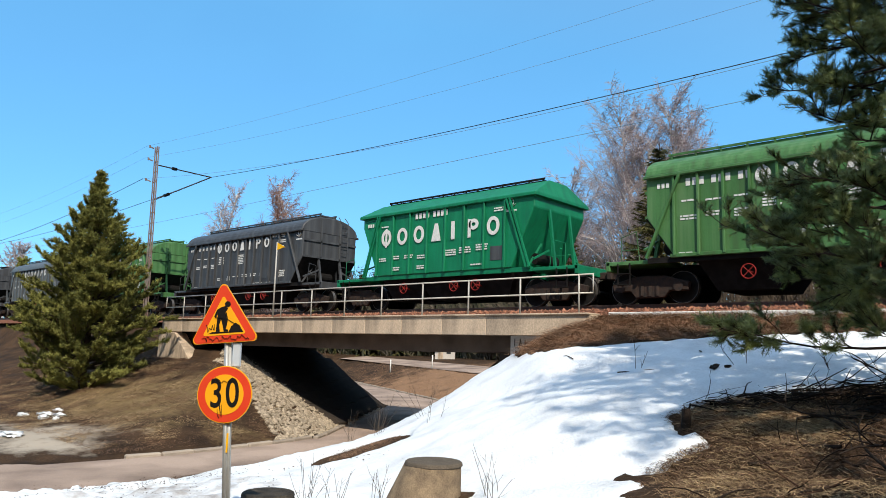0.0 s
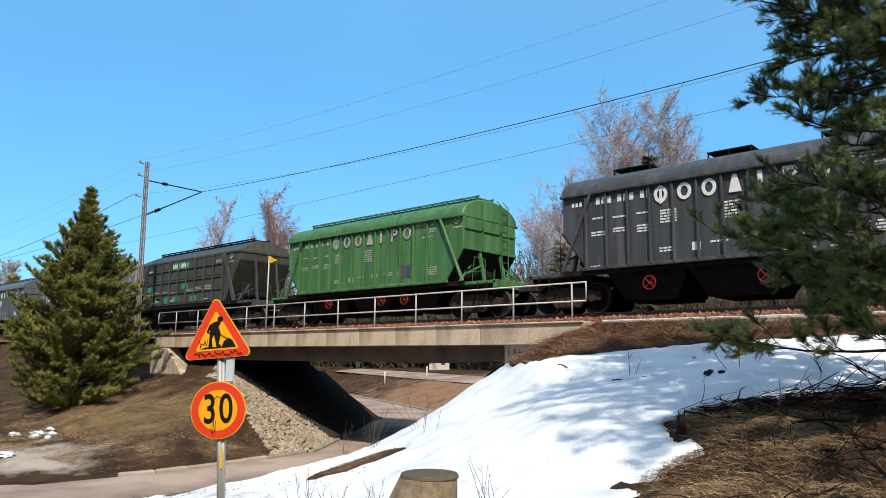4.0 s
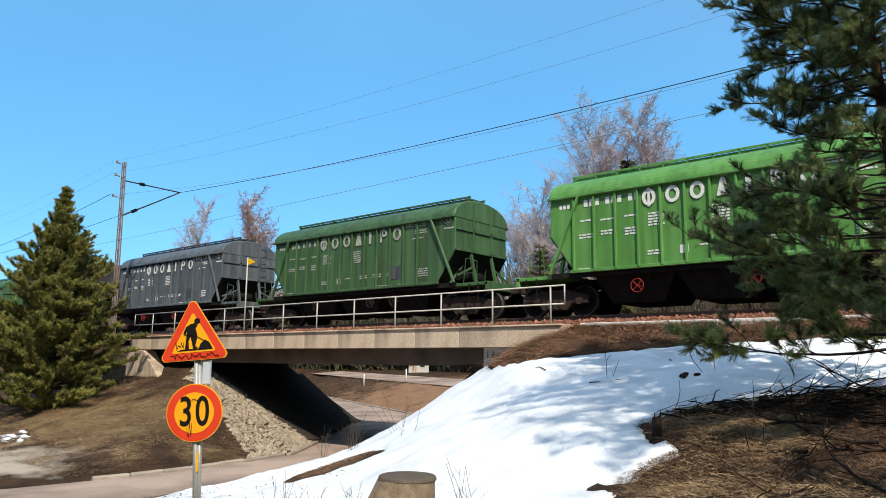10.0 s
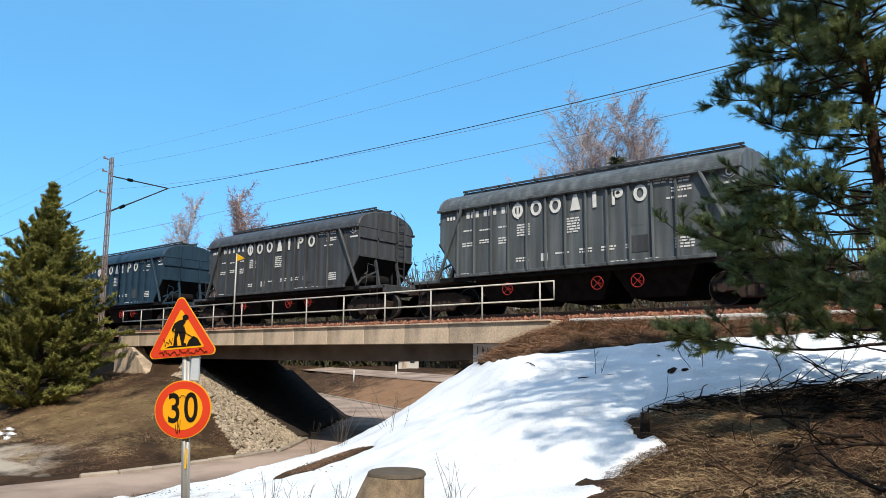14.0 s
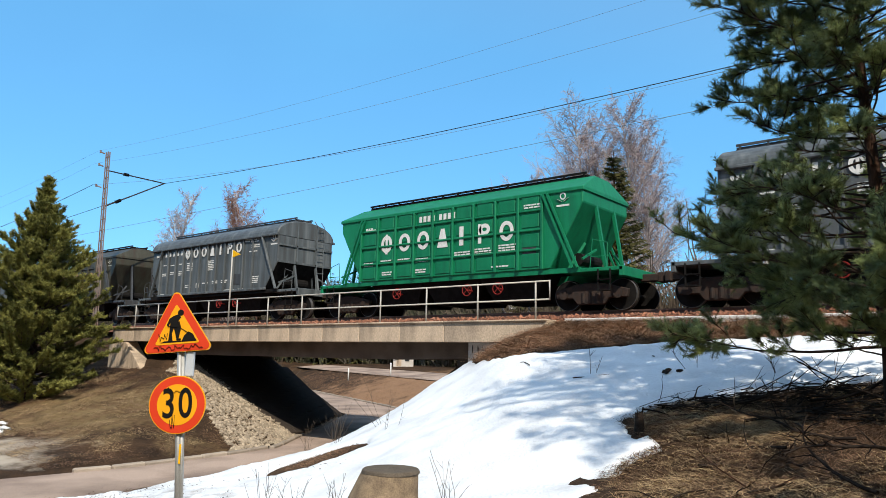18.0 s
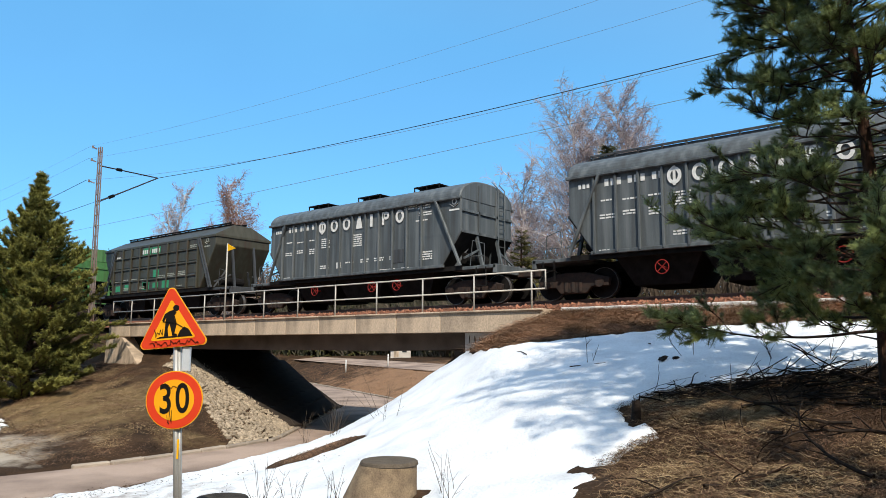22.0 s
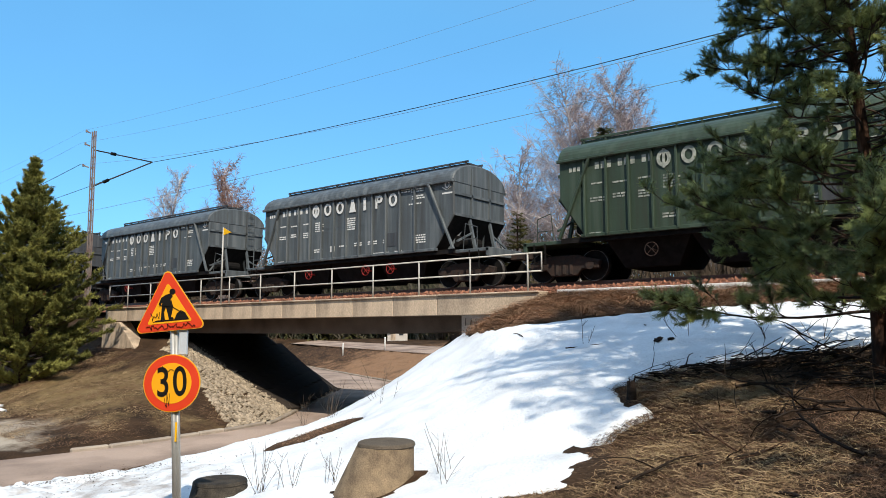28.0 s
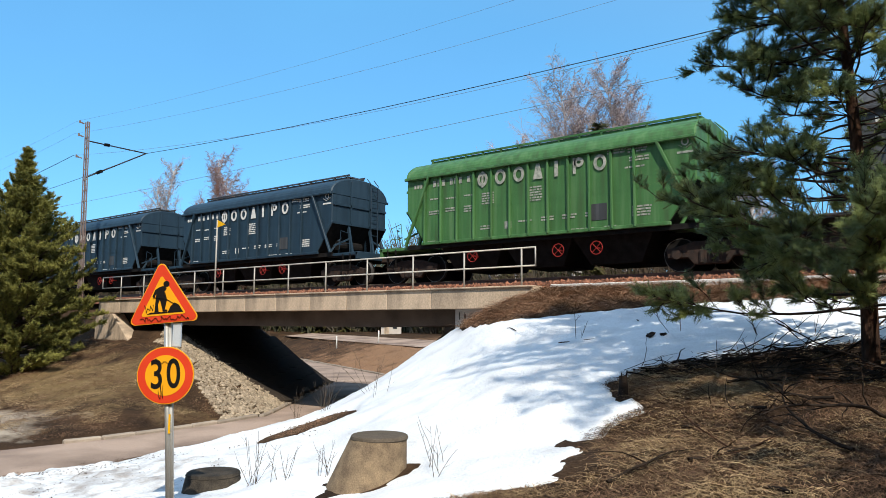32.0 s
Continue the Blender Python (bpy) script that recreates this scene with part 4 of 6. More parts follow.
def emblem(bm, ship):
    y, x, z = -SIDE - 0.012, (5.0 if not ship else 4.75), 3.5
    ring(bm, x, z + 0.1, y, 0.11, 0.12, 0.04, 0.006, 14)
    for s in (-1, 1):
        beam(bm, (x + s * 0.03, y + 0.003, z - 0.08), (x + s * 0.2, y + 0.003, z + 0.02), 0.07, 0.005)
    box(bm, x, y + 0.003, z - 0.2, 0.46, 0.006, 0.06)


def bogie(car, x, paint_loops, wheels):
    bg = piece("bogie", "bolster", lambda bm: box(bm, 0, 0, 0.72, 0.5, 2.2, 0.26), M_BLACK, car, "sooty three-piece bogie", (x, 0, 0))
    for s in (-1, 1):
        piece("side_frame", "side_frame%d" % s, lambda bm, s=s: side_frame(bm, s), M_RUST, bg)
    for dx in (-0.925, 0.925):
        w = piece("wheelset", "wheelset", wheelset, M_BLACK, bg, "", (dx, 0, 0.478))
        if len(w.data.materials) < 2:
            w.data.materials.append(M_TREAD)
        wheels.append(w)
    return bg


WHEELS = []
LOOKS = {
    "green": "green", "dull": "dull green", "moss": "dark dusty green", "bright": "bright green", "emerald": "emerald green",
    "grey": "grey", "pale": "dusty light grey", "dark": "dark grey", "brown": "sooty brown-grey", "blue": "dark blue", "olive": "rusty olive",
}


def hopper_wagon(kind, colour, seed, letters="white"):
    """kind: 'walk' (round roof with a walkway), 'hatch' (round roof with hatches), 'rib' or 'panel' (overhanging hipped roof)."""
    ship = kind in ("rib", "panel")
    short = 0.8 if kind == "rib" else 1.0
    shrink = Matrix.Diagonal((short, 1, 1, 1))
    paint = PAINT[colour]
    trim = PAINT["dark"] if ship and colour != "emerald" else paint
    look_of = {"walk": "rounded roof and roof walkway", "hatch": "rounded roof and raised roof hatches", "rib": "overhanging hipped roof", "panel": "panelled sides and overhanging roof"}[kind]
    car = tagged(new("hopper_wagon"), "%s steel hopper wagon with %s" % (LOOKS[colour], look_of), "hopper wagon", "wagons of the freight train")
    p = lambda name, key, make, material, label="", at=None, smooth=False, own=None: piece(name, key, make, material, car, label, at, smooth, own)
    if ship:
        p("body", "ship_body", ship_body, paint, at=shrink, own=paint)
        p("roof", "ship_roof" + kind, ship_roof if kind == "rib" else flush_roof, paint, at=shrink, own=paint)
        p("walkway", "ship_walk", lambda bm: walkway(bm, 5.0, 4.26), M_BLACK, at=shrink)
        xs = [-4.28 + 0.92 * k for k in range(10)] if kind == "panel" else [-3.44 + 0.94 * k for k in range(8)]
        for x in xs:
            p("rib", "ship_rib", lambda bm: (box(bm, 0, -SIDE - 0.045, 2.52, 0.09, 0.09, 2.44), bevel(bm, 0.015)), paint, at=(x, 0, 0), own=paint)
        if kind == "panel":
            for i in range(9):
                for z in (1.95, 2.6, 3.25):
                    p("panel_ridge", "panel_ridge", lambda bm: (box(bm, 0, -SIDE - 0.03, 0, 0.82, 0.08, 0.085), bevel(bm, 0.025)), paint, at=(xs[i] + 0.46, 0, z), own=paint)
                for z in (1.62, 2.275, 2.925, 3.52):
                    p("pressed_panel", "pressed_panel", lambda bm: (box(bm, 0, -SIDE, 0, 0.66, 0.05, 0.46), bevel(bm, 0.022)), paint, at=(xs[i] + 0.46, 0, z), own=paint)
    else:
        p("body", "round_body", round_body, paint, own=paint)
        p("roof", "round_roof", round_roof, paint, own=paint)
        if kind == "walk":
            p("walkway", "round_walk", walkway, M_BLACK, "slatted roof walkway", own=paint if colour in ("green", "bright", "dull", "moss") else PAINT["dark"])
        else:
            for x in (-3.3, -0.2, 2.9):
                p("hatch", "hatch", hatch, M_BLACK, at=(x, 0, 0))
        # A black sheet over each sloping end paints in the shade there.
        for s in (-1, 1):
            p("end_slope", "end_slope%d" % s, lambda bm, s=s: prism(bm, [(s * 5.32, 2.47), (s * 5.315, 2.5), (s * 4.45, 1.275), (s * 4.44, 1.305)], -SIDE + 0.02, SIDE - 0.02), M_BLACK, "black sheet standing for shade on the sloping end")
        for y in (-1, 1):
            p("eave", "round_eave%d" % y, lambda bm, y=y: (box(bm, 0, y * 1.675, 3.71, 10.66, 0.11, 0.1), bevel(bm, 0.02)), paint, own=paint)
            p("sill", "round_sill%d" % y, lambda bm, y=y: (box(bm, 0, y * 1.6, 1.32, 9.1, 0.1, 0.11), bevel(bm, 0.015)), paint, own=paint)
        for k in range(12):
            p("rib", "round_rib", lambda bm: (box(bm, 0, -SIDE - 0.045, 2.5, 0.075, 0.09, 2.38), bevel(bm, 0.012)), paint, at=(-4.42 + 0.72 * k, 0, 0), own=paint)
    for s in (-1, 1):
        if not ship:
            p("end_band", "end_band", lambda bm: (box(bm, 0, 0, 3.28, 0.06, 3.1, 0.09), box(bm, 0, 0, 2.52, 0.06, 3.1, 0.09)), paint, at=(s * 5.33, 0, 0), own=paint)
            for y in (-0.55, 0.55):
                p("end_rib", "end_rib", lambda bm: box(bm, 0, 0, 3.4, 0.06, 0.07, 1.8), paint, at=(s * 5.33, y, 0), own=paint)
        for y in (-1, 1):
            if ship:
                p("brace", "ship_brace%d%d" % (s, y), lambda bm, s=s, y=y: [beam(bm, (s * (4.05 + o), y * 1.68, 3.72), (s * (5.1 + o), y * 1.62, 1.28), 0.07, 0.07) for o in (0.0, 0.17)], trim, at=shrink, own=trim)
            else:
                p("brace", "brace%d%d" % (s, y), lambda bm, s=s, y=y: (beam(bm, (s * 4.2, y * 1.68, 3.72), (s * 5.3, y * 1.62, 1.28), 0.11, 0.09), bevel(bm, 0.015)), trim, own=trim)
            p("end_post", "end_post%d%d%d" % (s, y, ship), lambda bm, s=s, y=y: (beam(bm, (s * (5.25 if not ship else 5.4), y * 0.62, 2.5 if not ship else 3.4), (s * (5.55 if not ship else 5.75), y * 0.62, 1.2), 0.1, 0.1), beam(bm, (s * 5.0, y * 0.62, 2.2), (s * 4.6, y * 1.1, 1.25), 0.08, 0.08), beam(bm, (s * 5.4, y * 0.62, 1.95), (s * 5.4, y * 1.55, 1.55), 0.06, 0.06)), trim, at=shrink, own=trim)
        p("platform", "platform", lambda bm: (box(bm, 0, 0, 1.2, 1.9, 3.0, 0.12), box(bm, 0.9, 0, 1.12, 0.14, 3.0, 0.3), bevel(bm, 0.015)), trim, at=pose(s * (5.75 - 3.4 * (1 - short)), 0, 0, 0, 0, 0 if s > 0 else 180), own=trim)
        p("coupler", "coupler", lambda bm: (beam(bm, (0, 0, 1.02), (0.62, 0, 1.02), 0.26, 0.24), box(bm, 0.66, 0.05, 1.02, 0.2, 0.4, 0.32), bevel(bm, 0.03)), M_RUST, at=pose(s * (6.65 - 3.4 * (1 - short)), 0, 0, 0, 0, 0 if s > 0 else 180))
        p("handrail", "handrail%d" % s, lambda bm, s=s: [rod(bm, a, b, 0.013, n=5) for a, b in (((s * 6.2, -1.45, 1.2), (s * 6.2, -1.45, 2.0)), ((s * 6.2, -1.45, 2.0), (s * 5.7, -1.45, 2.15)), ((s * 5.7, -1.45, 2.15), (s * 5.6, -1.45, 1.25)), ((s * 6.2, -1.45, 1.6), (s * 5.65, -1.45, 1.6)))], trim, at=(-s * 3.4 * (1 - short), 0, 0), own=trim)
        p("step", "step%d" % s, lambda bm, s=s: (beam(bm, (s * 6.3, -1.5, 1.2), (s * 6.3, -1.5, 0.55), 0.04, 0.04), beam(bm, (s * 5.9, -1.5, 1.2), (s * 5.9, -1.5, 0.55), 0.04, 0.04), box(bm, s * 6.1, -1.5, 0.55, 0.44, 0.2, 0.03), box(bm, s * 6.1, -1.5, 0.88, 0.44, 0.12, 0.03)), M_BLACK, at=(-s * 3.4 * (1 - short), 0, 0))
        p("brake_cylinder" if s > 0 else "air_tank", "tank%d" % s, lambda bm, s=s: rod(bm, (s * 4.9, -0.9, 1.65), (s * 4.9, 0.4, 1.65), 0.2, n=12), M_BLACK, at=shrink)
        bogie(car, s * (5.45 - 2.75 * (1 - short)), None, WHEELS)
    if seed % 3 != 1:
        p("ladder", "ladder", ladder, paint, at=(5.42 if not ship else 5.75 * short, 0.75, 0), own=trim)
    p("underframe", "underframe", lambda bm: (box(bm, 0, 0, 1.05, 13.3, 0.5, 0.3), box(bm, 0, -1.48, 1.22, 10.6, 0.12, 0.16), box(bm, 0, 1.48, 1.22, 10.6, 0.12, 0.16)), M_BLACK, at=shrink, own=M_BLACK if not colour == "emerald" else paint)
    for x in (-2.6, 0, 2.6):
        p("discharge_funnel", "funnel", funnel, M_BLACK, at=(x * short, 0, 0))
    for x in (-2.4, 0.9, 2.2):
        p("handwheel", "handwheel", handwheel, M_RED if colour not in ("pale", "olive", "moss", "dull") else M_RUST, "red spoked handwheel" if colour not in ("pale", "olive", "moss", "dull") else "rusty spoked handwheel", (x * short, -1.5, 0.78), False, M_RED if colour not in ("pale", "olive", "moss", "dull") else M_RUST)
    ink = {"white": M_WHITE, "worn": M_WORN, "orange": M_ORANGE, "none": None}[letters]
    if ink:
        for k in range(7):
            p("painted_shape", "shape%d%d" % (k, ship), lambda bm, k=k: stencil_shape(bm, k, (-1.9 + 0.72 * k) if not ship else (-2.9 + 0.92 * k), 3.35 if not ship else 2.68, 0.5 if not ship else 0.68), M_WHITE, "large white painted shape" if letters == "white" else "large faded painted shape", at=(0, 0, 0.16 if kind == "rib" else 0), own=ink)
    s_ob = p("stencil", "bars%d%d" % (ship, seed % 3), lambda bm: bars(bm, seed % 3, ship), M_WHITE, at=shrink, own=M_WHITE if letters == "white" else M_WORN)
    s_ob["kind"] = "stuff"
    n_ob = p("stencilled_number", "number%d" % ship, lambda bm: number(bm, ship), M_WHITE, at=(0, 0, 0.12 if kind == "rib" else 0.02), own=M_WHITE if letters == "white" or ship else M_WORN)
    n_ob["kind"] = "stuff"
    p("emblem", "emblem%d" % ship, lambda bm: emblem(bm, ship), M_WHITE, at=(-1.35 if kind == "rib" else 0, 0, 0), own=M_WHITE if letters == "white" else M_WORN)
    p("inspection_plate", "plate%d" % ship, lambda bm: box(bm, 2.35 if not ship else 3.5, -SIDE - 0.008, 1.85, 0.52, 0.012, 0.5), PAINT["dark"], at=(-0.75 if kind == "rib" else 0, 0, 0))
    if colour == "olive":
        rnd = random.Random(seed)
        for i in range(7):
            w, h = rnd.uniform(0.5, 0.85), rnd.uniform(0.25, 0.4)
            p("paint_patch", "patch%d_%d" % (seed, i), lambda bm, i=i, w=w, h=h: box(bm, -3.7 + 0.97 * rnd.choice(range(6)) + 0.0, -SIDE - 0.028, rnd.choice((1.6, 1.64, 2.25, 2.3)), w, 0.008, h), M_PATCH, "fresh green paint patch")
        p("paint_patch", "patch_number", lambda bm: (box(bm, -0.82, -SIDE - 0.028, 3.47, 0.78, 0.008, 0.38), box(bm, 0.1, -SIDE - 0.028, 3.47, 0.78, 0.008, 0.38)), M_PATCH, "fresh green paint patch")
    return car


# where the painted shapes of each wagon begin at the clip's start, kind, colour, lettering
TRAIN = [
    (-6.5, "walk", "green", "white"), (-21.25, "rib", "emerald", "white"), (-34.1, "walk", "dark", "white"), (-49.0, "walk", "green", "white"),
    (-63.62, "walk", "grey", "white"), (-78.37, "hatch", "dark", "white"), (-93.2, "walk", "green", "worn"), (-109.1, "panel", "olive", "none"),
    (-123.46, "walk", "pale", "white"), (-138.27, "walk", "grey", "white"), (-153.08, "hatch", "brown", "white"), (-168.9, "panel", "olive", "worn"),
    (-182.76, "walk", "bright", "white"), (-197.36, "walk", "dull", "worn"), (-212.24, "walk", "grey", "white"), (-227.05, "hatch", "brown", "white"),
    (-241.7, "walk", "dull", "worn"), (-256.79, "walk", "grey", "white"), (-271.58, "walk", "dark", "white"), (-286.5, "walk", "blue", "white"),
    (-301.5, "walk", "blue", "white"), (-316.57, "walk", "grey", "white"), (-332.45, "panel", "emerald", "white"), (-346.3, "walk", "grey", "white"),
    (-362.14, "panel", "olive", "orange"), (-376.05, "walk", "grey", "white"), (-390.87, "walk", "grey", "white"), (-405.72, "hatch", "grey", "white"),
    (-421.7, "panel", "olive", "none"), (-435.49, "hatch", "green", "worn"), (-450.36, "walk", "dull", "worn"), (-465.24, "walk", "grey", "white"),
    (-479.9, "walk", "pale", "white"), (-494.8, "walk", "moss", "worn"), (-509.6, "walk", "grey", "white"), (-524.5, "walk", "grey", "white"),
    (-539.4, "walk", "dark", "white"), (-553.85, "walk", "dark", "white"), (-568.4, "walk", "green", "worn"), (-583.0, "walk", "blue", "white"),
    (-597.55, "walk", "blue", "white"), (-612.2, "walk", "grey", "white"),
]
SPEED_T, SPEED_V = [0, 6.5, 9, 13.5, 18.7, 24.5, 28, 29, 32], [17.25, 17.45, 17.5, 17.42, 17.5, 17.35, 17.1, 16.9, 16.75]


def run(t):
    """Metres that the train has gone at t seconds."""
    u = np.linspace(0, t, 400)
    v = np.interp(u, SPEED_T, SPEED_V)
    return float(np.sum((v[1:] + v[:-1]) / 2) * (t / 399))


CARS = []
for i, (x, kind, colour, letters) in enumerate(TRAIN):
    first = len(WHEELS)
    car = hopper_wagon(kind, colour, i, letters)
    x0 = x + (2.9 if kind in ("rib", "panel") else 1.9)
    car.location = (x0, TRACK_Y, RAIL_TOP)
    CARS.append((car, x0, WHEELS[first:]))


# ---- trees and growth ----
def frames_of(path):
    """Side vectors along a path of points, for tubes."""
    out = []
    for i in range(len(path)):
        d = (path[min(i + 1, len(path) - 1)] - path[max(i - 1, 0)])
        d = d.normalized() if d.length > 1e-6 else Vector((0, 0, 1))
        u = d.cross(Vector((0.31, 0.17, 0.93)))
        u = u.normalized() if u.length > 1e-4 else Vector((1, 0, 0))
        out.append((u, d.cross(u)))
    return out


class Wood:
    """Collects tapered tubes and leaf blades as plain lists."""

    def __init__(self):
        self.v, self.f = [], []

    def tube(self, path, r0, r1, n=5):
        base, k = len(self.v), len(path)
        for i, ((u, w), p) in enumerate(zip(frames_of(path), path)):
            r = r0 + (r1 - r0) * i / (k - 1)
            for j in range(n):
                a = 2 * math.pi * j / n
                self.v.append(tuple(p + u * (r * math.cos(a)) + w * (r * math.sin(a))))
        for i in range(k - 1):
            for j in range(n):
                a, b = base + i * n + j, base + i * n + (j + 1) % n
                self.f.append((a, b, b + n, a + n))

    def blade(self, p, d, side, length, width):
        b = len(self.v)
        self.v += [tuple(p - side * (width / 2)), tuple(p + side * (width / 2)), tuple(p + d * length)]
        self.f.append((b, b + 1, b + 2))


def wander(rnd, p, d, length, steps, curl, lift=0.0):
    """A crooked path that starts at p along d."""
    path, q, d = [Vector(p)], Vector(p), Vector(d).normalized()
    for _ in range(steps):
        d = (d + Vector((rnd.gauss(0, curl), rnd.gauss(0, curl), rnd.gauss(0, curl) + lift))).normalized()
        q = q + d * (length / steps)
        path.append(q.copy())
    return path


def along(path, u):
    k = min(int(u * (len(path) - 1)), len(path) - 2)
    s = u * (len(path) - 1) - k
    return path[k].lerp(path[k + 1], s), (path[k + 1] - path[k]).normalized()


def tuft(leaf, rnd, p, d, size, count, width):
    """A brush of needles that spreads round the end of a shoot."""
    side = d.orthogonal().normalized()
    other = d.cross(side)
    for i in range(count):
        a, u = rnd.uniform(0, 2 * math.pi), i / count
        out = side * math.cos(a) + other * math.sin(a)
        n = (d * rnd.uniform(0.25, 1.0) + out * rnd.uniform(0.5, 1.0)).normalized()
        q = p + d * (size * 1.3 * (u - 0.6))
        leaf.blade(q, n, n.cross(out.cross(d) if rnd.random() < 0.5 else out).normalized() if n.cross(out).length > 1e-3 else other, size * rnd.uniform(0.7, 1.1), width)


def pine(name, at, height, low, reach_of, label, seed, whorls, per, shoots, size, count, width, trunk_r, needles, top_bare=0.0, lean=(0, 0), spots=3, inner=0.22, climb=0.0):
    """A pine: crooked trunk, whorls of limbs with side shoots, brushes of needles on the shoots."""
    rnd = random.Random(seed)
    tree = tagged(new(name), label, "tree")
    tree.location = at
    trunk, limbs, leaf = Wood(), Wood(), Wood()
    line = [Vector((lean[0] * u + 0.04 * height / 10 * math.sin(7 * u + seed), lean[1] * u + 0.05 * math.sin(5 * u), height * u)) for u in np.linspace(0, 1, 12)]
    line[0].z = -0.4
    trunk.tube(line, trunk_r, 0.02, 9)
    for w in range(whorls):
        u = low + (1 - low) * (w + rnd.uniform(-0.3, 0.3)) / whorls
        u = min(max(u, low), 0.985)
        p, _ = along(line, u)
        turn = rnd.uniform(0, 6.28)
        for b in range(per):
            a = turn + 2 * math.pi * b / per + rnd.uniform(-0.35, 0.35)
            L = reach_of(u, a) * rnd.uniform(0.58, 1.16)
            if L < 0.08:
                continue
            rise = rnd.uniform(-0.05, 0.3) + 0.85 * u ** 3 + rnd.uniform(0, climb)
            path = wander(rnd, p, (math.cos(a), math.sin(a), rise), L, 7, 0.10, 0.035)
            limbs.tube(path, 0.012 + 0.016 * L, 0.006, 5)
            n = max(3, int(shoots * L))
            for s in range(n):
                t = inner + (1 - inner) * (s + rnd.random()) / n
                q, d = along(path, min(t, 0.999))
                out = d.cross(Vector((0, 0, 1))).normalized() * (1 if s % 2 else -1)
                sd = (d * 0.8 + out * rnd.uniform(0.4, 1.0) + Vector((0, 0, rnd.uniform(-0.15, 0.5)))).normalized()
                sl = rnd.uniform(0.25, 0.6) * (1.15 - 0.6 * t) * min(1.0, 0.45 + L * 0.4)
                sub = wander(rnd, q, sd, sl, 3, 0.15, 0.06)
                limbs.tube(sub, 0.007, 0.004, 3)
                for k in range(spots):
                    c, e = along(sub, (k + 1) / spots * 0.999)
                    tuft(leaf, rnd, c, (e + Vector((0, 0, 0.45))).normalized(), size * rnd.uniform(0.8, 1.2), count, width)
            q, d = along(path, 0.999)
            tuft(leaf, rnd, q, (d + Vector((0, 0, 0.3))).normalized(), size * 1.2, count, width)
    q, d = along(line, 0.999)
    for k in range(6):
        tuft(leaf, rnd, q - Vector((0, 0, 0.12 * k)), Vector((rnd.uniform(-0.4, 0.4), rnd.uniform(-0.4, 0.4), 1)).normalized(), size, count, width)
    raw("trunk", trunk.v, trunk.f, M_BARK, tree, True)
    raw("branchwork", limbs.v, limbs.f, M_TWIG, tree, True)["kind"] = "stuff"
    raw("crown", leaf.v, leaf.f, needles, tree)
    return tree


def brush_of(leaf, rnd, p, q, size, count, width):
    """A shoot from p to q with needles all round it, longest about its tip."""
    d = q - p
    if d.length < 1e-4:
        return
    axis = d.normalized()
    side = axis.orthogonal().normalized()
    other = axis.cross(side)
    for i in range(count):
        a = i * 2.39996 + rnd.uniform(-0.3, 0.3)
        u = (i + rnd.random()) / count
        out = side * math.cos(a) + other * math.sin(a)
        n = (axis * rnd.uniform(0.35, 0.9) + out).normalized()
        leaf.blade(p + d * u, n, (axis.cross(out) + out * rnd.uniform(-0.4, 0.4)).normalized(), size * rnd.uniform(0.75, 1.15) * (0.8 + 0.3 * u), width)


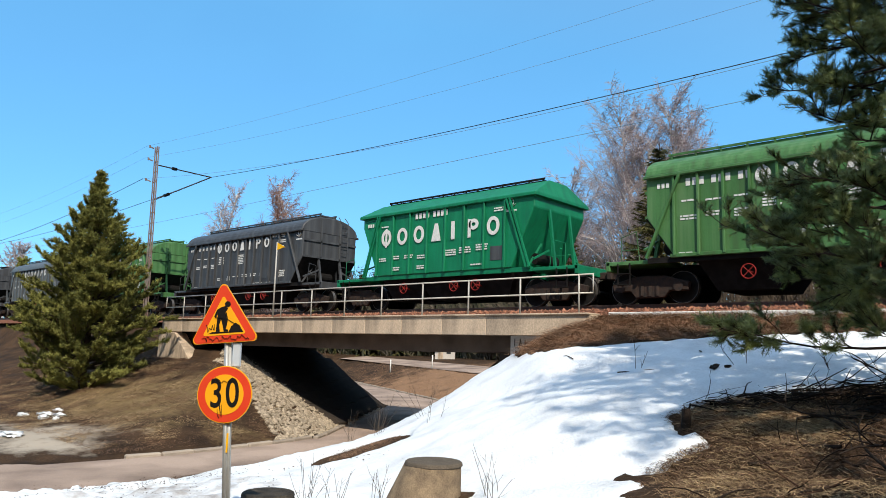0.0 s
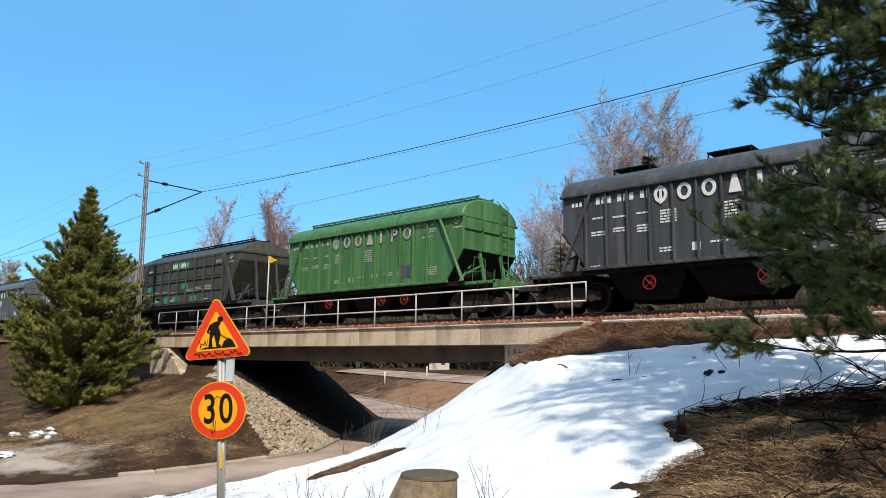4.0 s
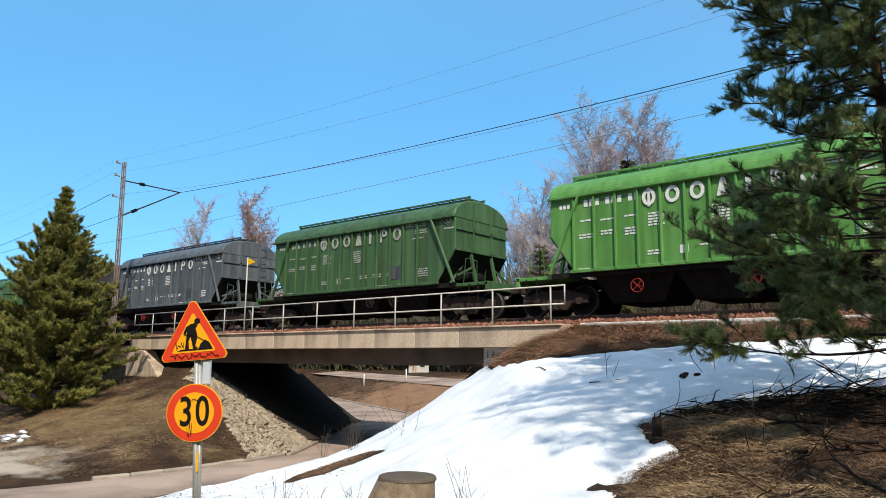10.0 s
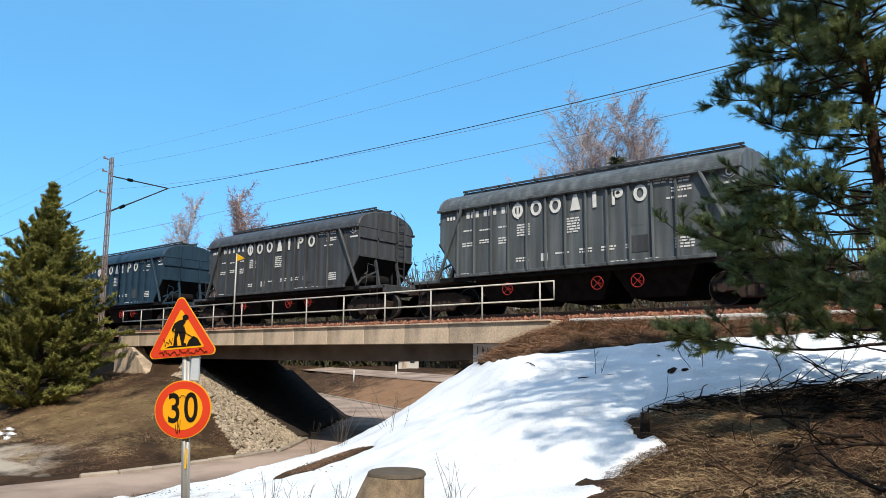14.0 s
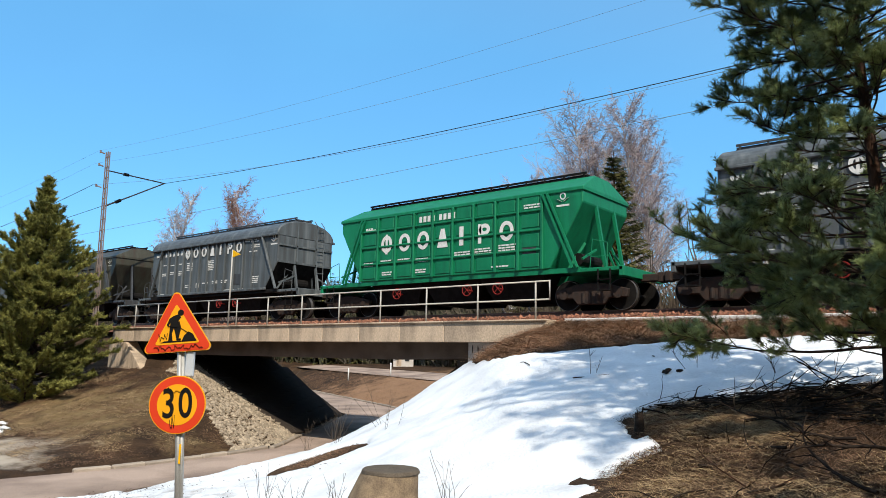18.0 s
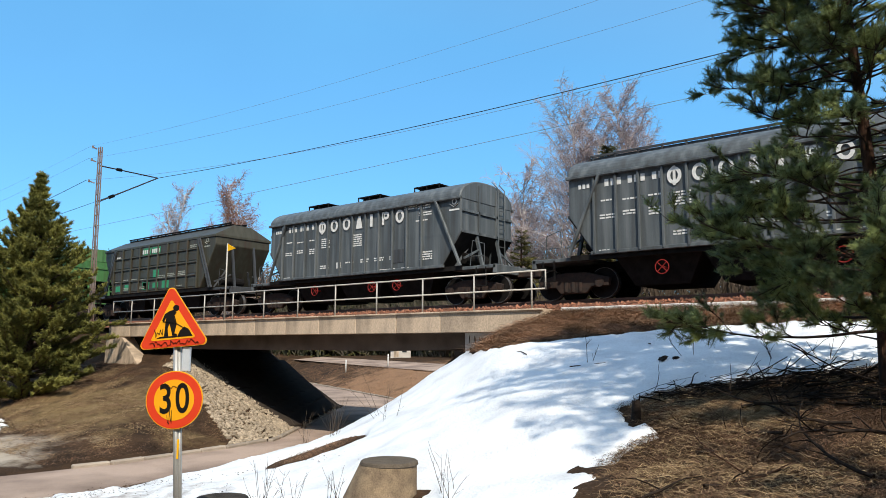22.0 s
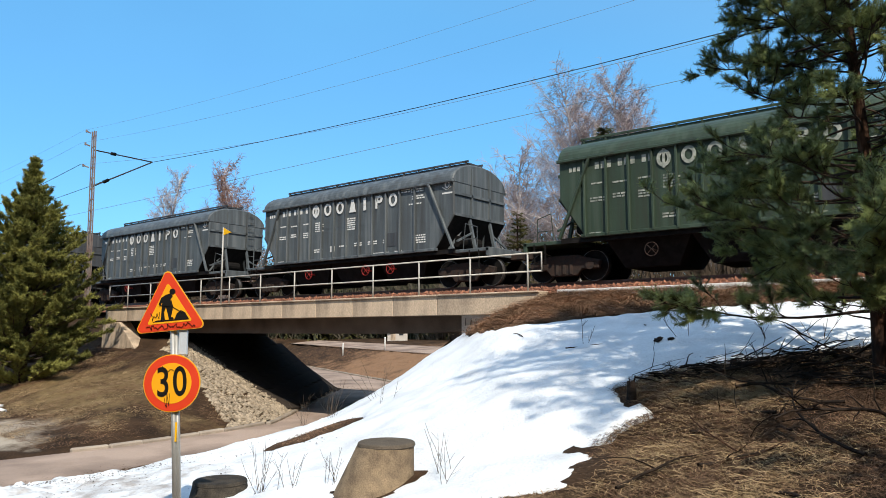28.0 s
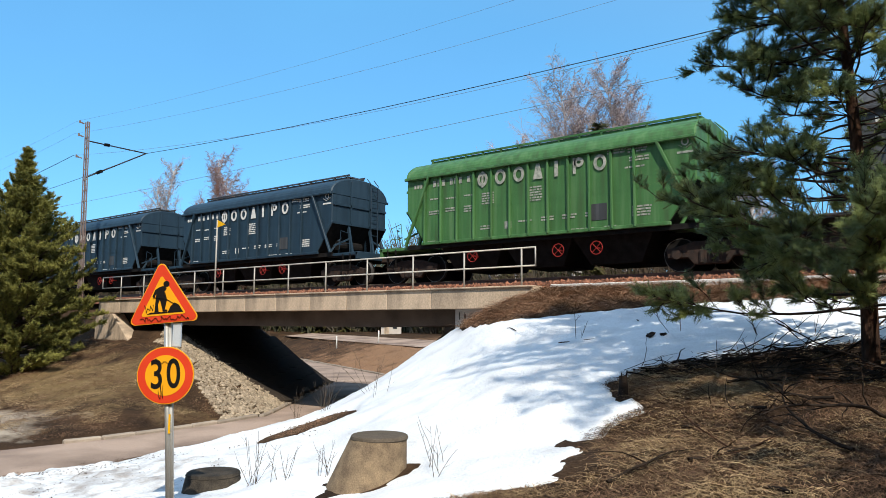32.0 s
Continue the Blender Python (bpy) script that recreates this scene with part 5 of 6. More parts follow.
def clumped_pine(name, at, height, low, reach_of, label, seed, limbs_n, trunk_r):
    """A pine seen close: thin spreading limbs fork into boughs whose ends bear crowded brushes of needles."""
    rnd = random.Random(seed)
    tree = tagged(new(name), label, "tree")
    tree.location = at
    trunk, limbs, leaf = Wood(), Wood(), Wood()
    line = [Vector((0.10 * math.sin(4 * u + 1), 0.08 * math.sin(5 * u), height * u)) for u in np.linspace(0, 1, 14)]
    line[0].z = -0.4
    trunk.tube(line, trunk_r, 0.025, 10)
    for i in range(limbs_n):
        u = low + (0.97 - low) * (i + rnd.random()) / limbs_n
        p, _ = along(line, u)
        a = i * 2.4 + rnd.uniform(-0.5, 0.5)
        L = reach_of(u, a) * rnd.uniform(0.4, 1.1)
        rise = rnd.uniform(0.02 if u < 0.25 else -0.1, 0.2) + 0.5 * max(0.0, u - 0.45)
        path = wander(rnd, p, (math.cos(a), math.sin(a), rise), L, 9, 0.09 if u < 0.25 else 0.11, 0.02)
        limbs.tube(path, 0.008 + 0.006 * L, 0.005, 6)
        # few needles in the shade of the middle, crowded brushes above and on the lowest boughs
        full = float(np.interp(u, [0.0, 0.16, 0.24, 0.40, 0.50, 0.60, 1.0], [1.0, 1.0, 0.6, 0.5, 0.75, 1.0, 1.0]))
        shown = math.cos(a) * 0.77 + math.sin(a) * 0.64 < 0.45
        for b in range(max(3, int((7.6 if shown else 2.6) * L * (0.3 + 0.7 * full)))):
            t = min((0.34 if u < 0.55 else 0.2) + (0.66 if u < 0.55 else 0.8) * rnd.random() ** 0.7, 0.999)
            q, d = along(path, t)
            out = (d * 0.9 + Vector((rnd.gauss(0, 0.55), rnd.gauss(0, 0.55), rnd.gauss(0.15, 0.3)))).normalized()
            bl = rnd.uniform(0.25, 0.62) * (1.25 - 0.5 * t)
            bough = wander(rnd, q, out, bl, 4, 0.16, 0.05)
            limbs.tube(bough, 0.006, 0.004, 4)
            for s in range(int(rnd.randint(18, 24) * (0.35 + 0.65 * full)) + 1):
                c, e = along(bough, min(0.3 + 0.7 * rnd.random() ** 0.7, 0.999))
                sd = (e * 0.9 + Vector((rnd.gauss(0, 0.5), rnd.gauss(0, 0.5), rnd.gauss(0.3, 0.35)))).normalized()
                tip = c + sd * rnd.uniform(0.08, 0.2)
                limbs.tube([c, tip], 0.004, 0.003, 3)
                brush_of(leaf, rnd, c.lerp(tip, 0.25), tip + sd * 0.01, rnd.uniform(0.055, 0.078), 28, 0.0085)
    raw("trunk", trunk.v, trunk.f, M_BARK, tree, True)
    raw("branchwork", limbs.v, limbs.f, M_PINE_LIMB, tree, True)["kind"] = "stuff"
    raw("crown", leaf.v, leaf.f, M_NEEDLE_NEAR, tree)
    return tree


def spruce(name, at, height, width, label, seed, whorls=26, per=7):
    rnd = random.Random(seed)
    tree = tagged(new(name), label, "tree")
    tree.location = at
    trunk, limbs, leaf = Wood(), Wood(), Wood()
    line = [Vector((0, 0, height * u)) for u in np.linspace(0, 1, 8)]
    trunk.tube(line, 0.14, 0.015, 7)
    for w in range(whorls):
        u = 0.06 + 0.92 * w / whorls
        p, _ = along(line, u)
        for b in range(per):
            a = rnd.uniform(0, 6.28)
            L = width * (1 - u) ** 0.8 * rnd.uniform(0.7, 1.1) + 0.12
            path = wander(rnd, p, (math.cos(a), math.sin(a), -0.12 + 0.5 * u), L, 5, 0.07, 0.03)
            limbs.tube(path, 0.02, 0.006, 3)
            n = max(4, int(L * 13))
            for s in range(n):
                q, d = along(path, min(0.15 + 0.85 * s / n, 0.999))
                out = d.cross(Vector((0, 0, 1))).normalized() * (1 if s % 2 else -1)
                sd = (d * 0.6 + out * rnd.uniform(0.2, 0.9) + Vector((0, 0, -0.35))).normalized()
                for k in range(5):
                    nd = (sd + Vector((rnd.gauss(0, 0.25), rnd.gauss(0, 0.25), rnd.gauss(0, 0.2)))).normalized()
                    leaf.blade(q, nd, nd.orthogonal().normalized(), rnd.uniform(0.16, 0.36), 0.06)
    raw("trunk", trunk.v, trunk.f, M_BARK, tree, True)
    raw("branchwork", limbs.v, limbs.f, M_TWIG, tree)["kind"] = "stuff"
    raw("crown", leaf.v, leaf.f, M_SPRUCE, tree)
    return tree


def birch(name, at, height, spread, label, seed, twig, limbs_n=34, subs=13, twigs=6, stems=1, thick=1.0):
    """A bare birch with fine hanging twigs."""
    rnd = random.Random(seed)
    tree = tagged(new(name), label, "tree")
    tree.location = at
    trunk, limbs, fine_wood = Wood(), Wood(), Wood()
    for s in range(stems):
        off = Vector((rnd.uniform(-0.5, 0.5), rnd.uniform(-0.5, 0.5), 0)) * (stems > 1)
        line = wander(rnd, off + Vector((0, 0, -0.3)), (rnd.uniform(-0.1, 0.1), rnd.uniform(-0.1, 0.1), 1), height * (1 - 0.12 * s), 10, 0.035, 0.05)
        trunk.tube(line, 0.17 * height / 14, 0.02, 7)
        for i in range(limbs_n // stems):
            u = 0.22 + 0.77 * rnd.random() ** 0.8
            p, d = along(line, min(u, 0.999))
            a = rnd.uniform(0, 6.28)
            L = spread * (1.15 - 0.85 * u) * rnd.uniform(0.7, 1.15)
            path = wander(rnd, p, (math.cos(a) * 0.72, math.sin(a) * 0.72, 1.0), L * 1.35, 6, 0.11, 0.02)
            limbs.tube(path, 0.055 * (1.1 - u) + 0.014, 0.012 * thick, 4)
            for j in range(subs):
                q, e = along(path, min(0.2 + 0.8 * j / subs, 0.999))
                sd = (e + Vector((rnd.gauss(0, 0.75), rnd.gauss(0, 0.75), rnd.gauss(0.05, 0.45)))).normalized()
                sl = L * rnd.uniform(0.16, 0.36)
                sub = wander(rnd, q, sd, sl, 3, 0.14, 0.0)
                fine_wood.tube(sub, 0.012 * thick, 0.007 * thick, 3)
                for k in range(twigs):
                    c, g = along(sub, (k + 0.5) / twigs)
                    td = (g + Vector((rnd.gauss(0, 0.4), rnd.gauss(0, 0.4), rnd.gauss(0.0, 0.35)))).normalized()
                    end = wander(rnd, c, td, sl * rnd.uniform(0.4, 0.8), 3, 0.15, -0.3)
                    fine_wood.tube(end, 0.008 * thick, 0.005 * thick, 3)
    raw("trunk", trunk.v, trunk.f, M_BIRCH, tree, True)
    raw("branchwork", limbs.v, limbs.f, M_BIRCH, tree, True)["kind"] = "stuff"
    raw("twig_haze", fine_wood.v, fine_wood.f, twig, tree)["kind"] = "stuff"
    return tree


def near_reach(u, a):
    """The pine on the bank spreads further out low down and over the snow."""
    west = 0.5 + 0.5 * math.cos(a - 3.7)
    return float(np.interp(u, [0, 0.11, 0.20, 0.33, 0.39, 0.45, 0.53, 0.63, 0.8, 0.93, 1.0], [1.8, 2.15, 2.45, 2.3, 1.5, 1.35, 1.55, 1.8, 1.75, 1.3, 0.5])) * (0.75 + 0.45 * west)


def young_reach(u, a):
    return float(np.interp(u, [0, 0.08, 0.2, 0.45, 0.7, 0.88, 1.0], [2.9, 3.5, 3.45, 2.6, 1.45, 0.45, 0.08]))


clumped_pine("pine_tree", (-1.5, 10.6, 2.5), 8.0, 0.10, near_reach, "Scots pine with long green needles beside the snow", 11, 195, 0.11)
pine("pine_tree", (5.2, 11.6, 2.8), 8.0, 0.2, near_reach, "Scots pine casting shade over the bank", 23, 24, 7, 9.0, 0.2, 14, 0.04, 0.15, M_NEEDLE_NEAR, spots=2)
pine("pine_tree", (3.6, 4.1, 1.7), 14.0, 0.64, lambda u, a: 2.3 - 1.5 * max(0.0, u - 0.7), "tall Scots pine casting shade over the snow", 29, 10, 6, 6.0, 0.2, 9, 0.03, 0.06, M_NEEDLE_NEAR, spots=2)
pine("young_pine", (1.6, 5.5, 1.7), 5.4, 0.22, lambda u, a: 1.5 - 0.8 * u, "thin young pine casting dappled shade on dry grass", 33, 7, 4, 4.0, 0.16, 8, 0.03, 0.03, M_NEEDLE_NEAR, spots=2)
pine("young_pine", (-33.4, 13.0, 1.0), 9.7, 0.01, young_reach, "dense conical young pine on the earth bank", 5, 38, 9, 7.5, 0.14, 24, 0.022, 0.16, M_NEEDLE, spots=4, inner=0.25, climb=0.22)
pine("young_pine", (2.6, 9.9, 2.3), 5.4, 0.03, lambda u, a: 2.0 - 1.4 * u, "dense young pine shading the foot of the bank", 57, 22, 8, 8.0, 0.15, 13, 0.03, 0.09, M_NEEDLE_NEAR)
pine("pine_tree", (-138.0, 42.0, 3.4), 13.0, 0.25, lambda u, a: 3.6 - 2.6 * u, "distant pine beyond the railway", 61, 14, 6, 4.0, 0.6, 8, 0.2, 0.2, M_NEEDLE, spots=2)
birch("birch", (-147.0, 42.0, 3.4), 16.0, 6.0, "distant pale bare birch beyond the railway", 63, M_BIRCH_TWIG, 60, 8, 6, 1, 4.0)
spruce("spruce", (-13.3, 27.6, 3.5), 8.6, 2.15, "dark slender spruce behind the railway track", 3, 36, 8)
spruce("spruce", (-19.6, 30.5, 3.3), 6.2, 1.5, "small dark spruce behind the railway track", 7, 20, 6)
birch("birch", (-17.2, 33.5, 3.5), 12.2, 4.5, "bare birch with fine purplish twigs", 2, M_BIRCH_TWIG, 150, 16, 10, 3, 0.62)
birch("birch", (-14.8, 34.5, 3.5), 12.5, 3.6, "bare birch with fine purplish twigs", 4, M_BIRCH_TWIG, 130, 16, 10, 2, 0.62)
birch("birch", (-21.6, 33.0, 3.5), 9.3, 4.0, "low bare birch with fine purplish twigs", 6, M_BIRCH_TWIG, 80, 13, 9, 3, 0.9)
birch("birch", (-10.5, 36.0, 3.5), 8.6, 3.0, "low bare birch with fine purplish twigs", 16, M_BIRCH_TWIG, 80, 13, 9, 3, 0.9)
birch("birch", (-62.0, 35.3, 0.0), 18.3, 4.0, "slender bare birch with pale twigs", 8, M_BIRCH_TWIG, 120, 12, 8, 2, 0.9)
birch("birch", (-54.3, 36.9, 0.0), 18.3, 5.0, "bare birch with a reddish twig crown", 9, M_RED_TWIG, 190, 14, 9, 3, 1.0)


def far_woods():
    """Leafless thickets and low spruces beyond the railway."""
    rnd = random.Random(12)
    w, g = Wood(), Wood()
    for i in range(4300):
        x, y = rnd.uniform(-260, 60), rnd.uniform(46, 110)
        if i > 1500:
            x, y = rnd.uniform(-110, -34), rnd.uniform(50, 80)
        if i > 2800:
            a, far = radians(rnd.uniform(44, 68)), rnd.uniform(100, 150)
            x, y = -far * math.sin(a), far * math.cos(a)
        if beyond(x, y) < 19 and i <= 2800:
            continue
        p = Vector((x, y, float(land(x, y)) - 0.2))
        h = rnd.uniform(9.5, 13.5) if i > 2800 else rnd.uniform(12, 15.5) if i > 1500 else rnd.uniform(6, 12.5)
        if rnd.random() < (0.6 if i > 2800 else 0.3):
            for k in range(130 if i > 2800 else 70):
                u = rnd.random() ** (1.4 if i > 2800 else 1.0)
                a = rnd.uniform(0, 6.28)
                d = Vector((math.cos(a), math.sin(a), -0.2)).normalized()
                g.blade(p + Vector((0, 0, h * u)), d, d.cross(Vector((0, 0, 1))), (1 - u) * h * 0.28 + 0.2, 0.5)
        else:
            for k in range(26):
                d = Vector((rnd.gauss(0, 0.35), rnd.gauss(0, 0.35), 1)).normalized()
                path = wander(rnd, p + Vector((rnd.uniform(-1.5, 1.5), rnd.uniform(-1.5, 1.5), 0)), d, h * rnd.uniform(0.5, 1), 3, 0.15)
                w.tube(path, 0.10, 0.03, 3)
    ob = tagged(raw("far_thicket", w.v, w.f, M_FAR), "leafless grey-brown thicket beyond the railway", "thicket", kind="stuff")
    ob = tagged(raw("far_conifers", g.v, g.f, M_SPRUCE), "dark conifers beyond the railway", "conifers", kind="stuff")


far_woods()


def brush():
    """Low pale brushwood close behind the track."""
    rnd = random.Random(21)
    w = Wood()
    for i in range(3200):
        x, y = rnd.uniform(-60, 14), rnd.uniform(26.2, 32)
        if edge_left(y) - 8 < x < edge_right(y) + 7:
            continue
        p = Vector((x, y, float(land(x, y)) - 0.1))
        for k in range(5):
            d = Vector((rnd.gauss(0, 0.4), rnd.gauss(0, 0.4), 1)).normalized()
            w.tube(wander(rnd, p, d, rnd.uniform(0.9, 2.3) * (1.7 if x > -12 or x < -28 else 1.0), 3, 0.16), 0.026, 0.012, 3)
    for i in range(2600):
        x, y = rnd.uniform(-84, -38), rnd.uniform(25.6, 27.2)
        p = Vector((x, y, float(land(x, y)) - 0.1))
        for k in range(5):
            d = Vector((rnd.gauss(0, 0.4), rnd.gauss(0, 0.3), 1)).normalized()
            w.tube(wander(rnd, p, d, rnd.uniform(1.0, 2.9), 3, 0.16), 0.03, 0.014, 3)
    tagged(raw("brushwood", w.v, w.f, M_TWIG), "low leafless brushwood behind the track", "brushwood", kind="stuff")


brush()


def unseen_woods():
    """Unseen woods added behind where one stands, to block low sky light."""
    rnd = random.Random(91)
    g, w = Wood(), Wood()
    for i in range(420):
        a, r = rnd.uniform(3.55, 6.75), rnd.uniform(33, 52)
        x, y = r * math.cos(a), r * math.sin(a)
        if (y > -10 and x < 20) or y > 15:
            continue
        h = rnd.uniform(17, 24)
        p = Vector((x, y, float(land(x, y)) - 0.2))
        w.tube([p, p + Vector((0, 0, h))], 0.16, 0.03, 5)
        for k in range(110):
            u = rnd.uniform(0.12, 1)
            b = rnd.uniform(0, 6.28)
            d = Vector((math.cos(b), math.sin(b), rnd.uniform(-0.3, 0.2))).normalized()
            g.blade(p + Vector((0, 0, h * u)), d, d.cross(Vector((0, 0, 1))).normalized(), (1.08 - u) * h * 0.27 + 0.2, 0.75)
    tagged(raw("unseen_trunks", w.v, w.f, M_BARK), "trunks of an unseen wood added to block sky light", "wood", kind="stuff")
    tagged(raw("unseen_crowns", g.v, g.f, M_SPRUCE), "unseen dark green wood added to block sky light", "wood", kind="stuff")


unseen_woods()


def scatter_grass(name, label, seed, count, box_of, rule, length, material, flat=0.25, thick=0.0):
    """Dry grass blades, flattened by the winter."""
    rnd = np.random.RandomState(seed)
    x0, x1, y0, y1 = box_of
    x, y = rnd.uniform(x0, x1, count), rnd.uniform(y0, y1, count)
    ok = rule(x, y)
    x, y = x[ok], y[ok]
    clump = np.array([noise.noise((a * 0.8, b * 0.8, seed)) for a, b in zip(x, y)])
    ok = clump > rnd.uniform(-0.5, 0.45, len(x)) - thick
    x, y = x[ok], y[ok]
    n = len(x)
    z = land(x, y)
    a = rnd.uniform(0, 6.28, n)
    L = rnd.uniform(0.5, 1.2, n) * length
    up = np.abs(rnd.normal(0, flat, n))
    base = np.stack([x, y, z + 0.03], 1)
    d = np.stack([np.cos(a), np.sin(a), up], 1)
    s = np.stack([-np.sin(a), np.cos(a), rnd.uniform(-0.5, 0.5, n)], 1) * 0.0032
    mid = base + d * (L * 0.55)[:, None] + np.array([0, 0, 0.02])
    tip = base + d * L[:, None] * np.array([1, 1, 0.6])
    v = np.stack([base - s, base + s, mid + s, mid - s, tip], 1).reshape(-1, 3)
    k = 5 * np.arange(n)[:, None]
    f = np.concatenate([k + np.array([[0, 1, 2, 3]])]).tolist() + (k + np.array([[3, 2, 4]])).tolist()
    tagged(raw(name, v.tolist(), f, material), label, "grass", kind="stuff")


island(M_GRASS_DARK, 0.45)
M_FELT = island(mat("matted_brown_grass", (0.24, 0.145, 0.09), 0.95, 0, 0.35, 1.3, 20, 0, other=(0.075, 0.046, 0.03)), 0.5)
M_STRAW = island(mat("bleached_straw", (0.50, 0.36, 0.20), 0.9, 0, 0.3, 1.7, 20, 0, other=(0.26, 0.17, 0.095)), 0.4)
scatter_grass("dry_grass", "matted brown dead grass on the bank", 1, 260000, (-7.5, 2.0, 4.5, 13), lambda x, y: snow_depth(x, y) < 0.012, 0.13, M_FELT, 0.07, 0.25)
scatter_grass("dry_straw", "tufts of bleached straw on the bank", 7, 110000, (-5, 2.0, 5.2, 12), lambda x, y: snow_depth(x, y) < -0.03, 0.26, M_STRAW, 0.12, -0.22)
scatter_grass("dry_straw", "tufts of bleached straw on the earth bank", 8, 90000, (-40, -21, 8.5, 16.5), lambda x, y: (x < edge_left(y) - 0.6), 0.24, M_STRAW, 0.12, -0.28)
scatter_grass("dry_grass", "dry brown grass and twigs below the track", 2, 50000, (-13, 3, 13, 17.4), lambda x, y: (snow_depth(x, y) < 0.0) & (x > -11.1), 0.25, M_GRASS_DARK, 0.3)
scatter_grass("dry_grass", "reddish-brown dead grass beside the bridge end", 5, 60000, (-11.6, 0, 14.2, 17.6), lambda x, y: (snow_depth(x, y) < 0.0) & (x > -11.0), 0.4, M_GRASS_DARK, 0.2)
scatter_grass("dry_grass", "dry grass on the earth bank", 3, 90000, (-46, -20, 8.5, 17.2), lambda x, y: (x < edge_left(y) - 0.4), 0.2, M_FELT, 0.2)


scatter_grass("dry_grass", "dry grass on the far bank beyond the bridge", 4, 90000, (-62, -20, 27, 54), lambda x, y: (beyond(x, y) > 0.1) & (beyond(x, y) < 5.2), 0.35, M_GRASS_DARK, 0.5)


scatter_grass("dry_grass", "short dead grass on the thawed strip of the bank", 9, 9000, (-13.2, -9.2, 8.2, 11.7), lambda x, y: ((((x + 11.2) * 0.695 + (y - 9.95) * 0.719) / 0.8) ** 2 + ((-(x + 11.2) * 0.719 + (y - 9.95) * 0.695) / 0.75) ** 2) < 1.0, 0.12, M_FELT, 0.15, 0.6)


def stems(name, at, label, seed, n, height, material=None, spread=0.3, r=0.0042):
    """A spray of thin bare stems."""
    rnd = random.Random(seed)
    w = Wood()
    for i in range(n):
        d = Vector((rnd.gauss(0, spread), rnd.gauss(0, spread), 1)).normalized()
        path = wander(rnd, (rnd.gauss(0, 0.06), rnd.gauss(0, 0.06), -0.08), d, height * rnd.uniform(0.55, 1.1), 5, 0.07)
        w.tube(path, r, r * 0.5, 4)
        for k in range(2):
            q, e = along(path, rnd.uniform(0.3, 0.9))
            w.tube(wander(rnd, q, e + Vector((rnd.gauss(0, 0.6), rnd.gauss(0, 0.6), 0.2)), height * 0.22, 2, 0.1), r * 0.6, r * 0.35, 3)
    ob = tagged(raw(name, w.v, w.f, material or M_TWIG), label, "shrub")
    ob.location = at
    return ob


def on_land(x, y, up=0.0):
    return (x, y, float(land(x, y)) + up)


for i, (x, y, n, h) in enumerate(((-5.5, 6.9, 4, 0.75), (-5.75, 7.15, 3, 0.6), (-8.3, 6.3, 9, 0.8), (-8.0, 6.6, 6, 0.55), (-7.4, 6.9, 7, 0.5), (-11.8, 12.3, 5, 1.3), (-13.2, 12.2, 9, 1.1), (-13.9, 12.8, 8, 1.0), (-14.3, 12.2, 7, 0.9), (-10.5, 11.2, 3, 1.0))):
    stems("bare_shrub", on_land(x, y, 0.1), "spray of thin bare stems standing in the snow", 40 + i, n, h)
for i, (x, y, n, h) in enumerate(((-5.2, 13.2, 2, 0.9), (-4.5, 12.2, 2, 0.9), (-6.2, 11.8, 2, 0.7), (-3.2, 12.3, 3, 0.8), (-2.4, 12.4, 3, 0.9))):
    stems("bare_shrub", on_land(x, y), "dark bare stems standing in the snow", 60 + i, n, h, M_BARK, 0.4, 0.006)


def brush_pile(x0, y0, x1, y1, wide, count, seed, label):
    """Dead branches heaped along the edge of the snow."""
    rnd = random.Random(seed)
    w = Wood()
    for i in range(count):
        u = rnd.random()
        x, y = x0 + (x1 - x0) * u + rnd.gauss(0, wide * 0.3), y0 + (y1 - y0) * u + rnd.gauss(0, wide * 0.3)
        a = math.atan2(y1 - y0, x1 - x0) + rnd.gauss(0, 0.7)
        L = rnd.uniform(0.2, 0.9)
        z = float(land(x, y)) + rnd.uniform(0.0, 0.16)
        thick = rnd.choice((0.005, 0.006, 0.008, 0.013))
        w.tube(wander(rnd, (x - x0, y - y0, z), (math.cos(a), math.sin(a), rnd.gauss(0.05, 0.16)), L, 5, 0.16), thick, thick * 0.4, 5)
    for k in range(3):
        u = (k + 0.5) / 3
        x, y = x0 + (x1 - x0) * u, y0 + (y1 - y0) * u
        a = math.atan2(y1 - y0, x1 - x0) + rnd.uniform(-0.3, 0.3)
        w.tube(wander(rnd, (x - x0, y - y0, float(land(x, y)) + 0.06), (math.cos(a), math.sin(a), 0.03), 1.1, 6, 0.08), 0.07, 0.045, 8)
    ob = tagged(raw("brush_heap", w.v, w.f, M_DEAD), label, "brush heap", kind="stuff")
    ob.location = (x0, y0, 0)


brush_pile(-4.3, 9.75, -3.1, 10.95, 0.5, 90, 71, "dark dead branches heaped along the snow's edge")
brush_pile(-3.1, 10.95, -1.0, 11.6, 0.9, 190, 72, "dark dead branches heaped beneath the pine")
brush_pile(-2.6, 10.2, -0.6, 10.6, 0.9, 150, 73, "dark dead branches heaped round the pine's foot")


